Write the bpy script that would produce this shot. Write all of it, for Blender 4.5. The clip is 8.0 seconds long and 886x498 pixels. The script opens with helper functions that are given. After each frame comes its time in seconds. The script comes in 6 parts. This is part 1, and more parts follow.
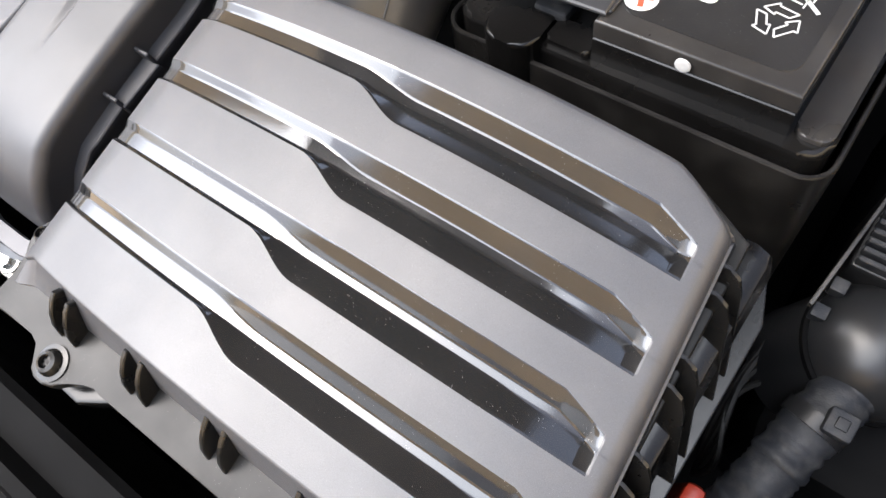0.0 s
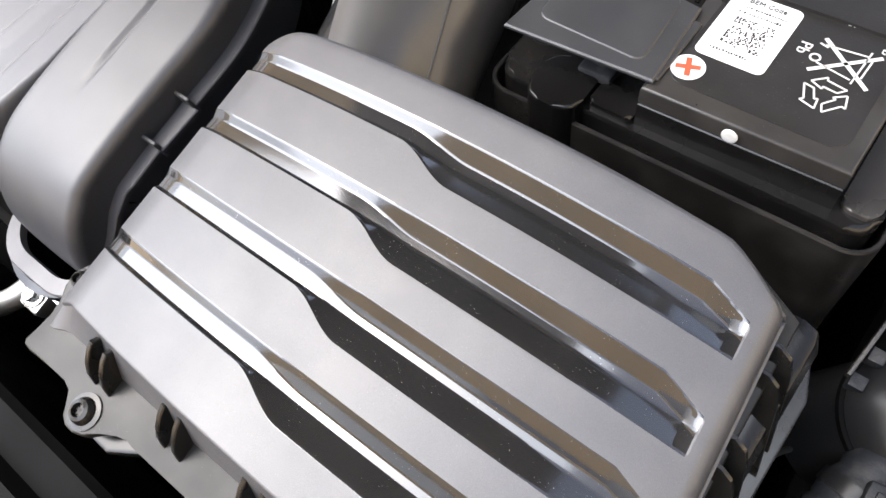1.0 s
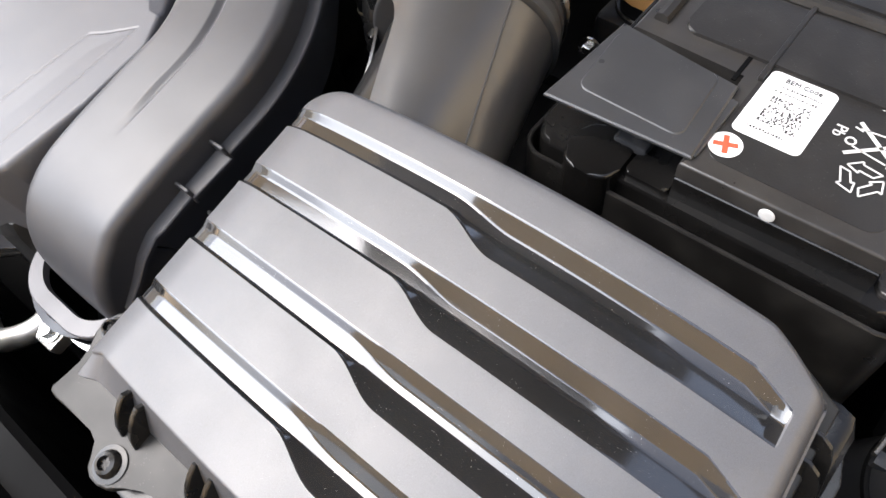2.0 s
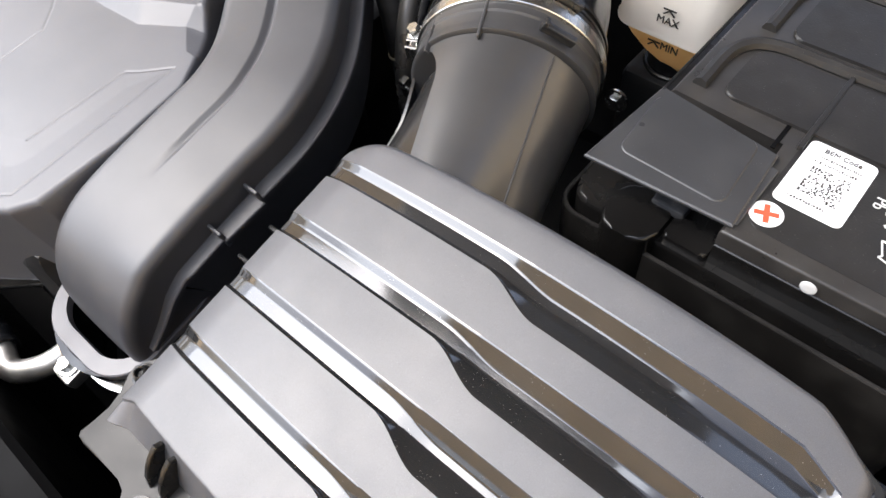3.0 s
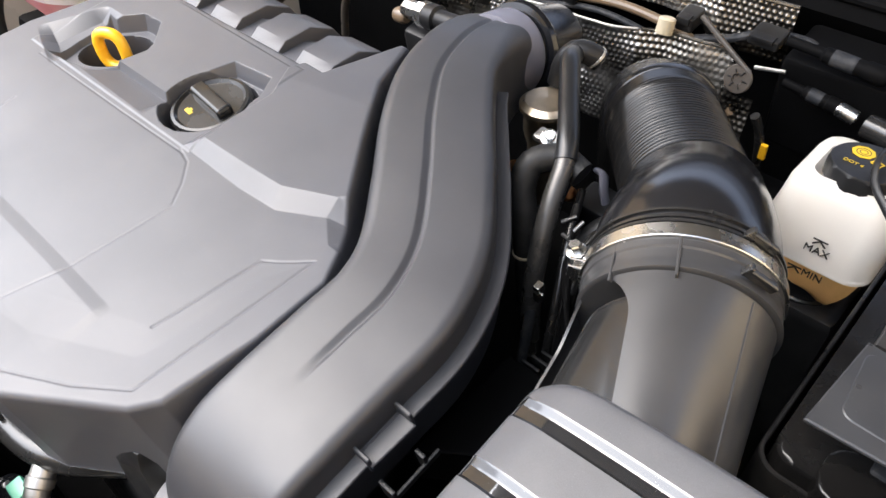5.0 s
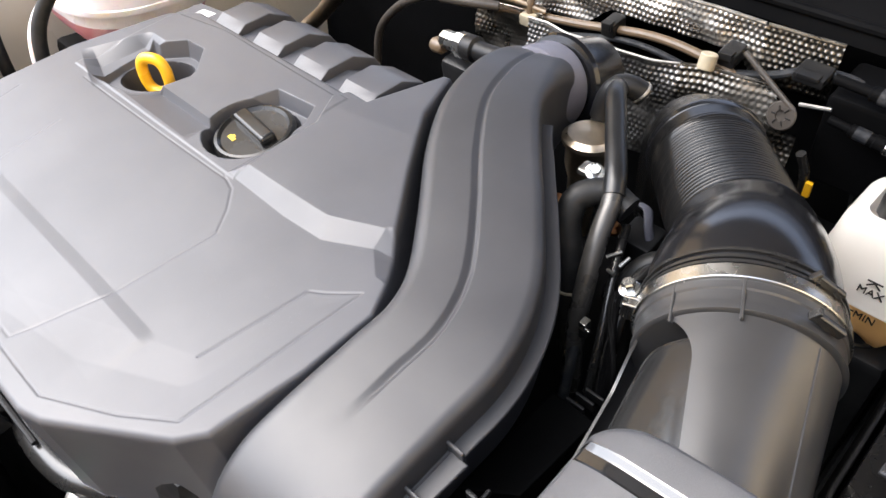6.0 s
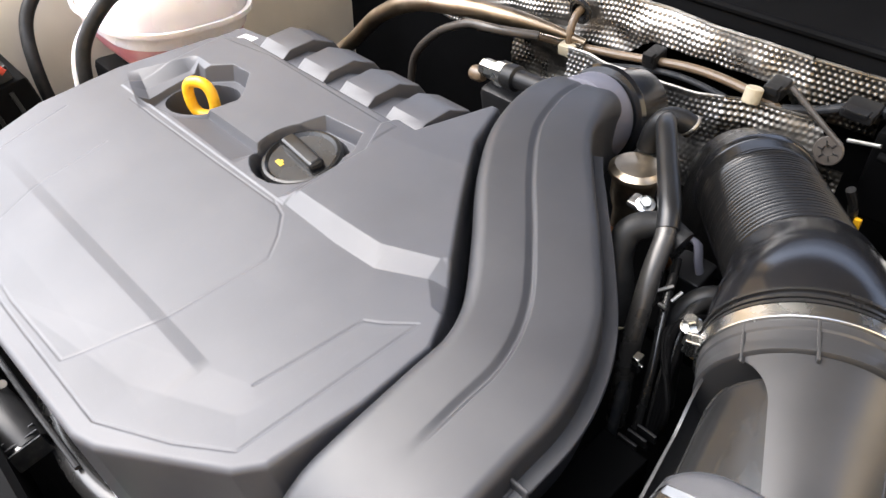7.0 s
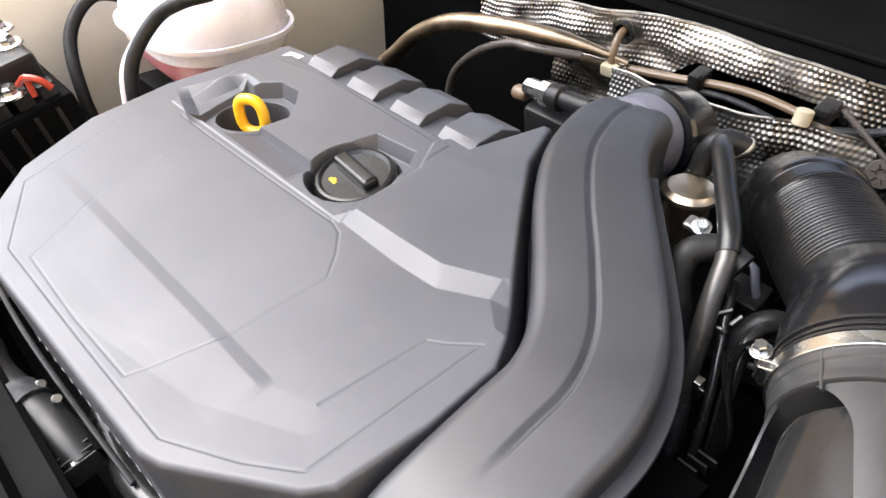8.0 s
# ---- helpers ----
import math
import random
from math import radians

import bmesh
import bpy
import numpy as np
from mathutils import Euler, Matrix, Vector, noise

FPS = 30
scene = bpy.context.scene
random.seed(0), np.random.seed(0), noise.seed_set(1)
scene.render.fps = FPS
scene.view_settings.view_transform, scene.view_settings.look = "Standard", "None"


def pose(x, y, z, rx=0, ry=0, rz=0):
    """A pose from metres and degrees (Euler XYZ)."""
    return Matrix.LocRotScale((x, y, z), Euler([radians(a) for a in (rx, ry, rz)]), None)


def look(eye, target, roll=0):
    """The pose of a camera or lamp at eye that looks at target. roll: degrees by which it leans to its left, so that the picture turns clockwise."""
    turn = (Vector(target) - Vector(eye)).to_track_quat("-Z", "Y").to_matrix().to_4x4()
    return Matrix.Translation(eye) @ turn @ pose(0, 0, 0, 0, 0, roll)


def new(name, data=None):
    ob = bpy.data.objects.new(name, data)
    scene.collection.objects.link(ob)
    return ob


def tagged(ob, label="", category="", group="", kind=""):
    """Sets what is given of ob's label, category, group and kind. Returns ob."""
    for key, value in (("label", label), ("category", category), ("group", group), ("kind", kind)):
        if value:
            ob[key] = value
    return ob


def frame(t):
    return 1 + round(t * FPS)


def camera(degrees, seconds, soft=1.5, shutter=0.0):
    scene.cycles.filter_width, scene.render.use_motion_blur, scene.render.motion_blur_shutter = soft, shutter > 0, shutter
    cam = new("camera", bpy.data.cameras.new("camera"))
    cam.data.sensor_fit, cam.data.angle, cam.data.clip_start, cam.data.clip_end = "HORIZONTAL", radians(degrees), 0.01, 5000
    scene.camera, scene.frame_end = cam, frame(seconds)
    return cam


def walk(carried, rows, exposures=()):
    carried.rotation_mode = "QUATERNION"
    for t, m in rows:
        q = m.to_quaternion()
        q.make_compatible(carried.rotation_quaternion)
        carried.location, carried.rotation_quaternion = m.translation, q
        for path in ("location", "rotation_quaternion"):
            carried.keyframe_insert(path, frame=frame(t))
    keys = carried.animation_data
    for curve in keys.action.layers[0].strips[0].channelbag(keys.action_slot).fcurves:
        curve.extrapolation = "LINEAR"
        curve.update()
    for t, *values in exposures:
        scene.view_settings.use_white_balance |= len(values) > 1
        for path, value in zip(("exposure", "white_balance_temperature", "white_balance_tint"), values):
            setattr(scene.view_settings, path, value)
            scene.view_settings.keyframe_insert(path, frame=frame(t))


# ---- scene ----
cam = camera(64.1, 8.0)
METRES = 0.282
START = pose(0, -0.05198, 1.19454, -61.3729, 7.1882, 35.8135)
ROWS = [
    (0.0, 0.0, 0.0, 0.0, 0.0, -0.0, 0.0),
    (0.5, -0.0285, 0.0031, 0.0252, 0.09, 0.96, -0.82),
    (1.0, -0.0631, 0.0028, 0.0528, 0.13, 2.14, -1.9),
    (1.5, -0.1002, -0.0011, 0.0797, -0.23, 3.48, -3.09),
    (3.0, -0.2057, -0.0087, 0.1503, -0.81, 6.78, -6.21),
    (3.5, -0.246, -0.0052, 0.1701, -0.98, 7.92, -7.14),
    (4.0, -0.3019, 0.0042, 0.191, -1.74, 9.65, -8.1),
    (4.2, -0.3728, 0.0213, 0.2187, -2.3, 11.93, -8.62),
    (4.5, -0.4816, 0.0476, 0.2612, -2.8, 15.11, -9.65),
    (4.7, -0.5590, 0.0630, 0.2830, -3.05, 17.20, -9.95),
    (5.0, -0.5857, 0.0681, 0.2906, -2.88, 18.07, -10.33),
    (6.5, -0.7407, 0.0923, 0.3008, -2.61, 21.06, -12.45),
    (7.0, -0.793, 0.0945, 0.2972, -2.54, 21.76, -13.03),
    (7.5, -0.8515, 0.0971, 0.2913, -2.33, 22.38, -13.47),
    (8.0, -0.9124, 0.0979, 0.2813, -2.04, 22.86, -14.01),
]
walk(cam, [(t, START @ pose(METRES * x, METRES * y, METRES * z, 90 + pitch, roll, yaw)) for t, x, y, z, yaw, pitch, roll in ROWS],
     exposures=[(0.0, 2.30), (1.5, 2.28), (3.5, 2.16), (4.5, 2.18), (6.5, 2.26), (8.0, 2.28)])

# ---------------------------------------------------------------- light
SUN_ELEVATION, SUN_AZIMUTH = 58.0, -118.0      # degrees; azimuth clockwise from +y
world = bpy.data.worlds.new("overcast_sky")
scene.world = world
world.use_nodes = True
wn = world.node_tree
sky = wn.nodes.new("ShaderNodeTexSky")
sky.sky_type = "NISHITA"
sky.sun_disc = False
sky.sun_elevation = radians(SUN_ELEVATION)
sky.sun_rotation = radians(SUN_AZIMUTH)
sky.air_density, sky.dust_density, sky.ozone_density = 0.6, 4.0, 0.6
haze = wn.nodes.new("ShaderNodeHueSaturation")
haze.inputs["Saturation"].default_value = 0.74
wn.links.new(sky.outputs["Color"], haze.inputs["Color"])
wn.links.new(haze.outputs["Color"], wn.nodes["Background"].inputs["Color"])
wn.nodes["Background"].inputs["Strength"].default_value = 0.15
sun_data = bpy.data.lights.new("sun", "SUN")
sun_data.energy, sun_data.angle, sun_data.color = 1.65, radians(85), (0.855, 0.920, 1.0)
sun = new("sun", sun_data)
_el, _az = radians(SUN_ELEVATION), radians(SUN_AZIMUTH)
sun.matrix_world = look((3 * math.cos(_el) * math.sin(_az), 3 * math.cos(_el) * math.cos(_az), 3 * math.sin(_el)), (0, 0, 0))

# ---------------------------------------------------------------- materials


def material(name, base, rough=0.5, metal=0.0, var=0.15, blotch=18.0, grain=700.0, bump=0.15, dust=0.0, speck=0.0,
             coat=0.0, transmission=0.0, subsurface=0.0, rough_var=0.12, spec=0.5, ior=1.5, fine=0.0, translucent=0.0):
    """Principled surface with blotches, fine grain, settled dust and bright specks, in metres."""
    mat = bpy.data.materials.new(name)
    mat.use_nodes = True
    nt = mat.node_tree
    n, link = nt.nodes, nt.links.new
    bsdf = n["Principled BSDF"]
    co = n.new("ShaderNodeTexCoord").outputs["Object"]

    def noise_tex(scale, detail=3.0):
        t = n.new("ShaderNodeTexNoise")
        t.inputs["Scale"].default_value, t.inputs["Detail"].default_value = scale, detail
        link(co, t.inputs["Vector"])
        return t.outputs["Fac"]

    def ramp(src, a, b, lo, hi):
        r = n.new("ShaderNodeMapRange")
        r.inputs["From Min"].default_value, r.inputs["From Max"].default_value = a, b
        r.inputs["To Min"].default_value, r.inputs["To Max"].default_value = lo, hi
        link(src, r.inputs["Value"])
        return r.outputs["Result"]

    def mix(fac, a, b):
        m = n.new("ShaderNodeMix")
        m.data_type = "RGBA"
        link(fac, m.inputs["Factor"])
        for key, v in (("A", a), ("B", b)):
            s = [i for i in m.inputs if i.name == key and i.type == "RGBA"][0]
            if isinstance(v, tuple):
                s.default_value = (*v, 1)
            else:
                link(v, s)
        return [o for o in m.outputs if o.type == "RGBA"][0]

    big, small = noise_tex(blotch, 4.0), noise_tex(grain, 2.0)
    lo = tuple(c * (1 - var) for c in base)
    hi = tuple(min(1.0, c * (1 + var)) for c in base)
    col = mix(ramp(big, 0.3, 0.7, 0.0, 1.0), lo, hi)
    if dust:
        col = mix(ramp(noise_tex(blotch * 2.3, 6.0), 0.45, 0.8, 0.0, dust), col, (0.32, 0.30, 0.27))
    if speck:
        v = n.new("ShaderNodeTexVoronoi")
        v.inputs["Scale"].default_value = 780.0
        link(co, v.inputs["Vector"])
        near = ramp(v.outputs["Distance"], 0.05, 0.085, 1.0, 0.0)
        gate = ramp(noise_tex(70.0, 2.0), 0.5, 0.56, 0.0, speck)
        m = n.new("ShaderNodeMath")
        m.operation = "MULTIPLY"
        link(near, m.inputs[0]), link(gate, m.inputs[1])
        col = mix(m.outputs[0], col, (0.75, 0.73, 0.70))
    if fine:
        col = mix(ramp(small, 0.35, 0.65, 0.0, fine), col, tuple(min(1.0, c * 2.2) for c in base))
    link(col, bsdf.inputs["Base Color"])
    link(ramp(noise_tex(blotch * 1.7, 5.0), 0.25, 0.75, max(0.02, rough - rough_var), min(1.0, rough + rough_var)), bsdf.inputs["Roughness"])
    bsdf.inputs["Metallic"].default_value = metal
    bsdf.inputs["Specular IOR Level"].default_value = spec
    bsdf.inputs["IOR"].default_value = ior
    bsdf.inputs["Coat Weight"].default_value = coat
    bsdf.inputs["Transmission Weight"].default_value = transmission
    if subsurface:
        bsdf.inputs["Subsurface Weight"].default_value = subsurface
        bsdf.inputs["Subsurface Radius"].default_value = (0.02, 0.014, 0.008)
        bsdf.inputs["Subsurface Scale"].default_value = 0.5
    if bump:
        b = n.new("ShaderNodeBump")
        b.inputs["Strength"].default_value, b.inputs["Distance"].default_value = bump, 0.0004
        link(small, b.inputs["Height"])
        link(b.outputs["Normal"], bsdf.inputs["Normal"])
    if translucent:
        thin, both = n.new("ShaderNodeBsdfTranslucent"), n.new("ShaderNodeMixShader")
        link(col, thin.inputs["Color"])
        both.inputs[0].default_value = translucent
        link(bsdf.outputs[0], both.inputs[1]), link(thin.outputs[0], both.inputs[2])
        link(both.outputs[0], n["Material Output"].inputs["Surface"])
    return mat


LID = material("grained_dark_grey_plastic", (0.041, 0.0417, 0.0458), 0.44, spec=0.64, var=0.09, rough_var=0.05, grain=3000, bump=0.24, dust=0.05, speck=0.18, fine=0.32)
# LID_FOOT: dusty lid plastic with the shade on the flange put into its colour
LID_FOOT = material("dusty_shade_darkened_plastic", (0.0085, 0.0084, 0.0082), 0.42, spec=0.24, var=0.15, grain=2600, bump=0.12, dust=0.04, speck=0.3)
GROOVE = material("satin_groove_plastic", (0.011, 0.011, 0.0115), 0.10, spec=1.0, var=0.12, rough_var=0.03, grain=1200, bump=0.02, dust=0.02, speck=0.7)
COVER = material("satin_grey_cover_plastic", (0.060, 0.0618, 0.0700), 0.43, spec=0.42, var=0.09, rough_var=0.05, blotch=9, grain=2600, bump=0.06, dust=0.03, speck=0.15)
DUCT = material("satin_black_duct_plastic", (0.022, 0.0228, 0.0268), 0.48, spec=0.64, var=0.10, rough_var=0.04, blotch=14, grain=2600, bump=0.05, dust=0.02)
TUBE = material("dark_grey_tube_plastic", (0.034, 0.0338, 0.0345), 0.34, spec=0.60, var=0.12, rough_var=0.05, blotch=12, grain=2600, bump=0.06, dust=0.03)
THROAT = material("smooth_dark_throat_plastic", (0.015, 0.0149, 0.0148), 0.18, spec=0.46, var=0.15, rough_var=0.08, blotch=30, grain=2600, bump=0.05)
BLACK = material("black_moulded_plastic", (0.010, 0.010, 0.0105), 0.42, spec=0.3, var=0.2, grain=900, bump=0.15, dust=0.02)
BLACK_DUSTY = material("dusty_black_plastic", (0.0130, 0.0122, 0.0115), 0.42, spec=0.36, var=0.1, blotch=30, grain=900, bump=0.2, dust=0.02, speck=0.3)
RUBBER = material("black_rubber", (0.015, 0.0145, 0.014), 0.26, spec=0.6, var=0.08, rough_var=0.04, grain=1100, bump=0.06)
RUBBER_GLOSS = material("polished_black_rubber", (0.009, 0.009, 0.010), 0.18, spec=0.62, var=0.08, rough_var=0.01, grain=1100, bump=0.01)
BELLOWS = material("satin_black_bellows_rubber", (0.008, 0.0078, 0.0077), 0.24, spec=0.32, var=0.08, rough_var=0.03, grain=1100, bump=0.03)
PIPE_BLACK = material("satin_black_pipe_coating", (0.010, 0.0102, 0.0108), 0.33, spec=0.45, var=0.15, rough_var=0.05, blotch=40, grain=1100, bump=0.05)
RUBBER_MATT = material("matt_rubber_hose", (0.010, 0.010, 0.010), 0.55, spec=0.3, var=0.25, blotch=40, grain=800, bump=0.25, dust=0.04)
FLAP = material("satin_dark_grey_flap", (0.024, 0.0245, 0.026), 0.36, spec=0.5, var=0.12, grain=1800, bump=0.10, dust=0.03, speck=0.3)
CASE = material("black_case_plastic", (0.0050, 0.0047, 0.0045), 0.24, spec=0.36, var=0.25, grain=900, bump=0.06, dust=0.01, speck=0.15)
LID_EDGE = material("satin_battery_lid_plastic", (0.020, 0.0185, 0.0172), 0.34, spec=0.5, var=0.12, grain=1200, bump=0.08, dust=0.05, speck=0.15)
SLEEVE = material("black_sleeve_plastic", (0.0075, 0.0070, 0.0066), 0.36, spec=0.28, var=0.2, grain=900, bump=0.1, dust=0.04)
FIN = material("satin_black_fin_plastic", (0.007, 0.0067, 0.0064), 0.30, spec=0.42, var=0.15, grain=1200, bump=0.05, dust=0.01)
CAP = material("polished_black_cap_plastic", (0.012, 0.0118, 0.0115), 0.24, spec=0.40, var=0.1, grain=900, bump=0.04)
GLOSS = material("glossy_black_moulding", (0.007, 0.0075, 0.009), 0.16, var=0.1, grain=600, bump=0.04)
STEEL = material("zinc_plated_steel", (0.62, 0.62, 0.60), 0.26, metal=1.0, var=0.10, rough_var=0.05, blotch=40, grain=1200, bump=0.10)
ALU = material("cast_aluminium", (0.42, 0.41, 0.39), 0.46, metal=1.0, var=0.15, blotch=50, grain=900, bump=0.3)
BRONZE = material("bronze_lacquered_metal", (0.66, 0.56, 0.42), 0.36, metal=1.0, var=0.2, blotch=50, grain=900, bump=0.1)
FOIL = material("embossed_aluminium_foil", (0.46, 0.445, 0.42), 0.34, metal=1.0, var=0.15, blotch=25, grain=500, bump=0.2)
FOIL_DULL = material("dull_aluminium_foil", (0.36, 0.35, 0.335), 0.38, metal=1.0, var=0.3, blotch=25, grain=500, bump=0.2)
FOIL_DARK = material("dark_aluminium_foil", (0.24, 0.225, 0.20), 0.30, metal=1.0, var=0.4, blotch=25, grain=500, bump=0.25)
YELLOW = material("yellow_plastic", (0.80, 0.42, 0.015), 0.32, var=0.06, grain=900, bump=0.08)
YELLOW_INK = material("yellow_print", (0.50, 0.34, 0.01), 0.5, var=0.08, grain=900, bump=0.0)
WHITE_INK = material("white_print", (0.45, 0.45, 0.44), 0.5, var=0.05, grain=900, bump=0.0)
BLACK_INK = material("black_print", (0.02, 0.018, 0.016), 0.5, var=0.1, grain=900, bump=0.0)
PAPER = material("white_label_paper", (0.60, 0.60, 0.60), 0.55, var=0.03, grain=900, bump=0.05)
RED = material("red_print", (0.50, 0.06, 0.025), 0.5, var=0.06, grain=900, bump=0.0)
RED_PLASTIC = material("red_plastic", (0.35, 0.03, 0.01), 0.4, var=0.1, grain=900, bump=0.1)
BOTTLE = material("milky_translucent_plastic", (0.88, 0.85, 0.79), 0.36, var=0.05, blotch=12, grain=500, bump=0.05, translucent=0.55)
FLUID = material("amber_fluid_behind_plastic", (0.90, 0.58, 0.25), 0.36, var=0.12, blotch=15, grain=500, bump=0.05, translucent=0.6)
COOLANT = material("pink_coolant_behind_plastic", (0.45, 0.17, 0.19), 0.38, var=0.1, blotch=15, grain=500, bump=0.05, subsurface=0.5)
TANK = material("clear_white_tank_plastic", (0.74, 0.70, 0.725), 0.28, var=0.05, blotch=12, grain=500, bump=0.05, subsurface=0.5)
GREY_SEAL = material("light_grey_seal", (0.058, 0.058, 0.066), 0.5, var=0.1, grain=900, bump=0.1)
LAVENDER = material("lavender_grey_rubber", (0.11, 0.11, 0.135), 0.45, var=0.1, grain=900, bump=0.1)
BEIGE = material("beige_body_paint", (0.62, 0.57, 0.48), 0.35, var=0.10, blotch=6, grain=900, bump=0.05, dust=0.2)
CREAM = material("cream_plastic", (0.40, 0.35, 0.25), 0.45, var=0.08, grain=900, bump=0.05)
TAPE = material("grey_cloth_tape", (0.0120, 0.0132, 0.0158), 0.6, spec=0.3, var=0.3, blotch=60, grain=900, bump=0.5, dust=0.1)
PIPE_METAL = material("dull_metal_pipe", (0.36, 0.285, 0.205), 0.38, metal=1.0, var=0.2, blotch=40, grain=900, bump=0.12)
# DARK: near-black, so the deep shade of the bay sits in the colour
DARK = material("shade_dark_bay", (0.003, 0.003, 0.0032), 0.6, spec=0.04, var=0.4, blotch=8, grain=300, bump=0.2)
DUSTY_HOSE = material("dusty_brown_grey_hose", (0.055, 0.047, 0.040), 0.35, var=0.2, blotch=40, grain=900, bump=0.08)
PIPE_GREY = material("weathered_grey_pipe", (0.055, 0.052, 0.048), 0.30, metal=0.35, var=0.2, blotch=40, grain=900, bump=0.08)
BROWN_PIPE = material("brown_coated_pipe", (0.13, 0.09, 0.055), 0.38, var=0.2, blotch=40, grain=900, bump=0.08)
BRASS = material("dull_brass", (0.50, 0.36, 0.16), 0.36, metal=1.0, var=0.2, blotch=50, grain=900, bump=0.15)
COPPER = material("copper_brown_metal", (0.45, 0.22, 0.10), 0.35, metal=1.0, var=0.2, blotch=50, grain=900, bump=0.2)

# ---------------------------------------------------------------- builders
# BAY: the plane of the engine cover and filter box, which slopes down to the front; LEVEL: plain world axes
BAY = Matrix.Translation((0, 0, 0.95)) @ Matrix.Rotation(radians(12), 4, "X") @ Matrix.Translation((0, 0, -1.0))
LEVEL = Matrix.Identity(4)
BASES = {}


def thing(name, base, label, category, axes=BAY, group="", kind=""):
    """An empty at the base of a thing; its parts are drawn in the coordinates of axes."""
    ob = new(name)
    ob.empty_display_size = 0.02
    ob.matrix_world = axes @ Matrix.Translation(base)
    BASES[ob.name] = Vector(base)
    return tagged(ob, label, category, group, kind)


def finish(me, mat, angle=32):
    me.materials.append(mat)
    for p in me.polygons:
        p.use_smooth = True
    me.set_sharp_from_angle(angle=radians(angle))


def even_normals(ob):
    """Keeps flat faces flat beside rounded edges."""
    if len(ob.data.polygons) < 3000:
        w = ob.modifiers.new("weighted_normals", "WEIGHTED_NORMAL")
        w.keep_sharp = True


def part(name, bm, mat, parent, label="", angle=32):
    """Links a bmesh, drawn in the thing's axes, as one mesh under a thing or a part."""
    base = BASES[parent.name]
    bmesh.ops.translate(bm, verts=bm.verts, vec=-base)
    bmesh.ops.recalc_face_normals(bm, faces=bm.faces)
    me = bpy.data.meshes.new(name)
    bm.to_mesh(me)
    bm.free()
    finish(me, mat, angle)
    ob = new(name, me)
    even_normals(ob)
    ob.parent = parent
    BASES[ob.name] = base
    return tagged(ob, label)


def solid(name, bm, mat, label="", category="", axes=LEVEL, kind="structure", angle=32):
    """A piece of the setting, or a thing of one mesh."""
    bmesh.ops.recalc_face_normals(bm, faces=bm.faces)
    co = sum((v.co for v in bm.verts), Vector()) / len(bm.verts)
    co.z = min(v.co.z for v in bm.verts)
    bmesh.ops.translate(bm, verts=bm.verts, vec=-co)
    me = bpy.data.meshes.new(name)
    bm.to_mesh(me)
    bm.free()
    finish(me, mat, angle)
    ob = new(name, me)
    even_normals(ob)
    ob.matrix_world = axes @ Matrix.Translation(co)
    BASES[ob.name] = co
    return tagged(ob, label, category, kind=kind)


def box(bm, x0, x1, y0, y1, z0, z1, bevel=0.0, seg=2, m=None):
    geo = bmesh.ops.create_cube(bm, size=1.0, matrix=Matrix.Translation(((x0 + x1) / 2, (y0 + y1) / 2, (z0 + z1) / 2)) @ Matrix.Diagonal((x1 - x0, y1 - y0, z1 - z0, 1)))
    vs = geo["verts"]
    if m is not None:
        bmesh.ops.transform(bm, matrix=m, verts=vs)
    if bevel:
        es = list({e for v in vs for e in v.link_edges})
        bmesh.ops.bevel(bm, geom=es, offset=bevel, segments=seg, affect="EDGES", profile=0.5)
    return bm


def prism(bm, poly, z0, z1, bevel=0.0, seg=2, m=None):
    """A polygon in the plane, raised from z0 to z1."""
    low = [bm.verts.new((x, y, z0)) for x, y in poly]
    top = [bm.verts.new((x, y, z1)) for x, y in poly]
    k = len(poly)
    fs = [bm.faces.new(top), bm.faces.new(low[::-1])]
    for i in range(k):
        fs.append(bm.faces.new((low[i], low[(i + 1) % k], top[(i + 1) % k], top[i])))
    if m is not None:
        bmesh.ops.transform(bm, matrix=m, verts=low + top)
    if bevel:
        bmesh.ops.bevel(bm, geom=list(fs[0].edges), offset=bevel, segments=seg, affect="EDGES", profile=0.5)
    return bm


def round_rect(x0, x1, y0, y1, r, n=5):
    pts = []
    for cx, cy, a in ((x1 - r, y1 - r, 0), (x0 + r, y1 - r, 90), (x0 + r, y0 + r, 180), (x1 - r, y0 + r, 270)):
        for i in range(n + 1):
            b = radians(a + 90 * i / n)
            pts.append((cx + r * math.cos(b), cy + r * math.sin(b)))
    return pts


def curve_through(pts, step):
    """A smooth line through the points, sampled evenly (Catmull-Rom)."""
    P = [Vector(p) for p in pts]
    P = [P[0] * 2 - P[1]] + P + [P[-1] * 2 - P[-2]]
    out = []
    for i in range(1, len(P) - 2):
        a, b, c, d = P[i - 1:i + 3]
        k = max(2, int((c - b).length / step))
        for j in range(k):
            t = j / k
            out.append(0.5 * ((2 * b) + (c - a) * t + (2 * a - 5 * b + 4 * c - d) * t * t + (3 * b - a - 3 * c + d) * t ** 3))
    out.append(P[-2])
    return out


def rings_to_faces(bm, rings, caps=True):
    k = len(rings[0])
    for a, b in zip(rings, rings[1:]):
        for i in range(k):
            bm.faces.new((a[i], a[(i + 1) % k], b[(i + 1) % k], b[i]))
    if caps:
        bm.faces.new(rings[0][::-1])
        bm.faces.new(rings[-1])


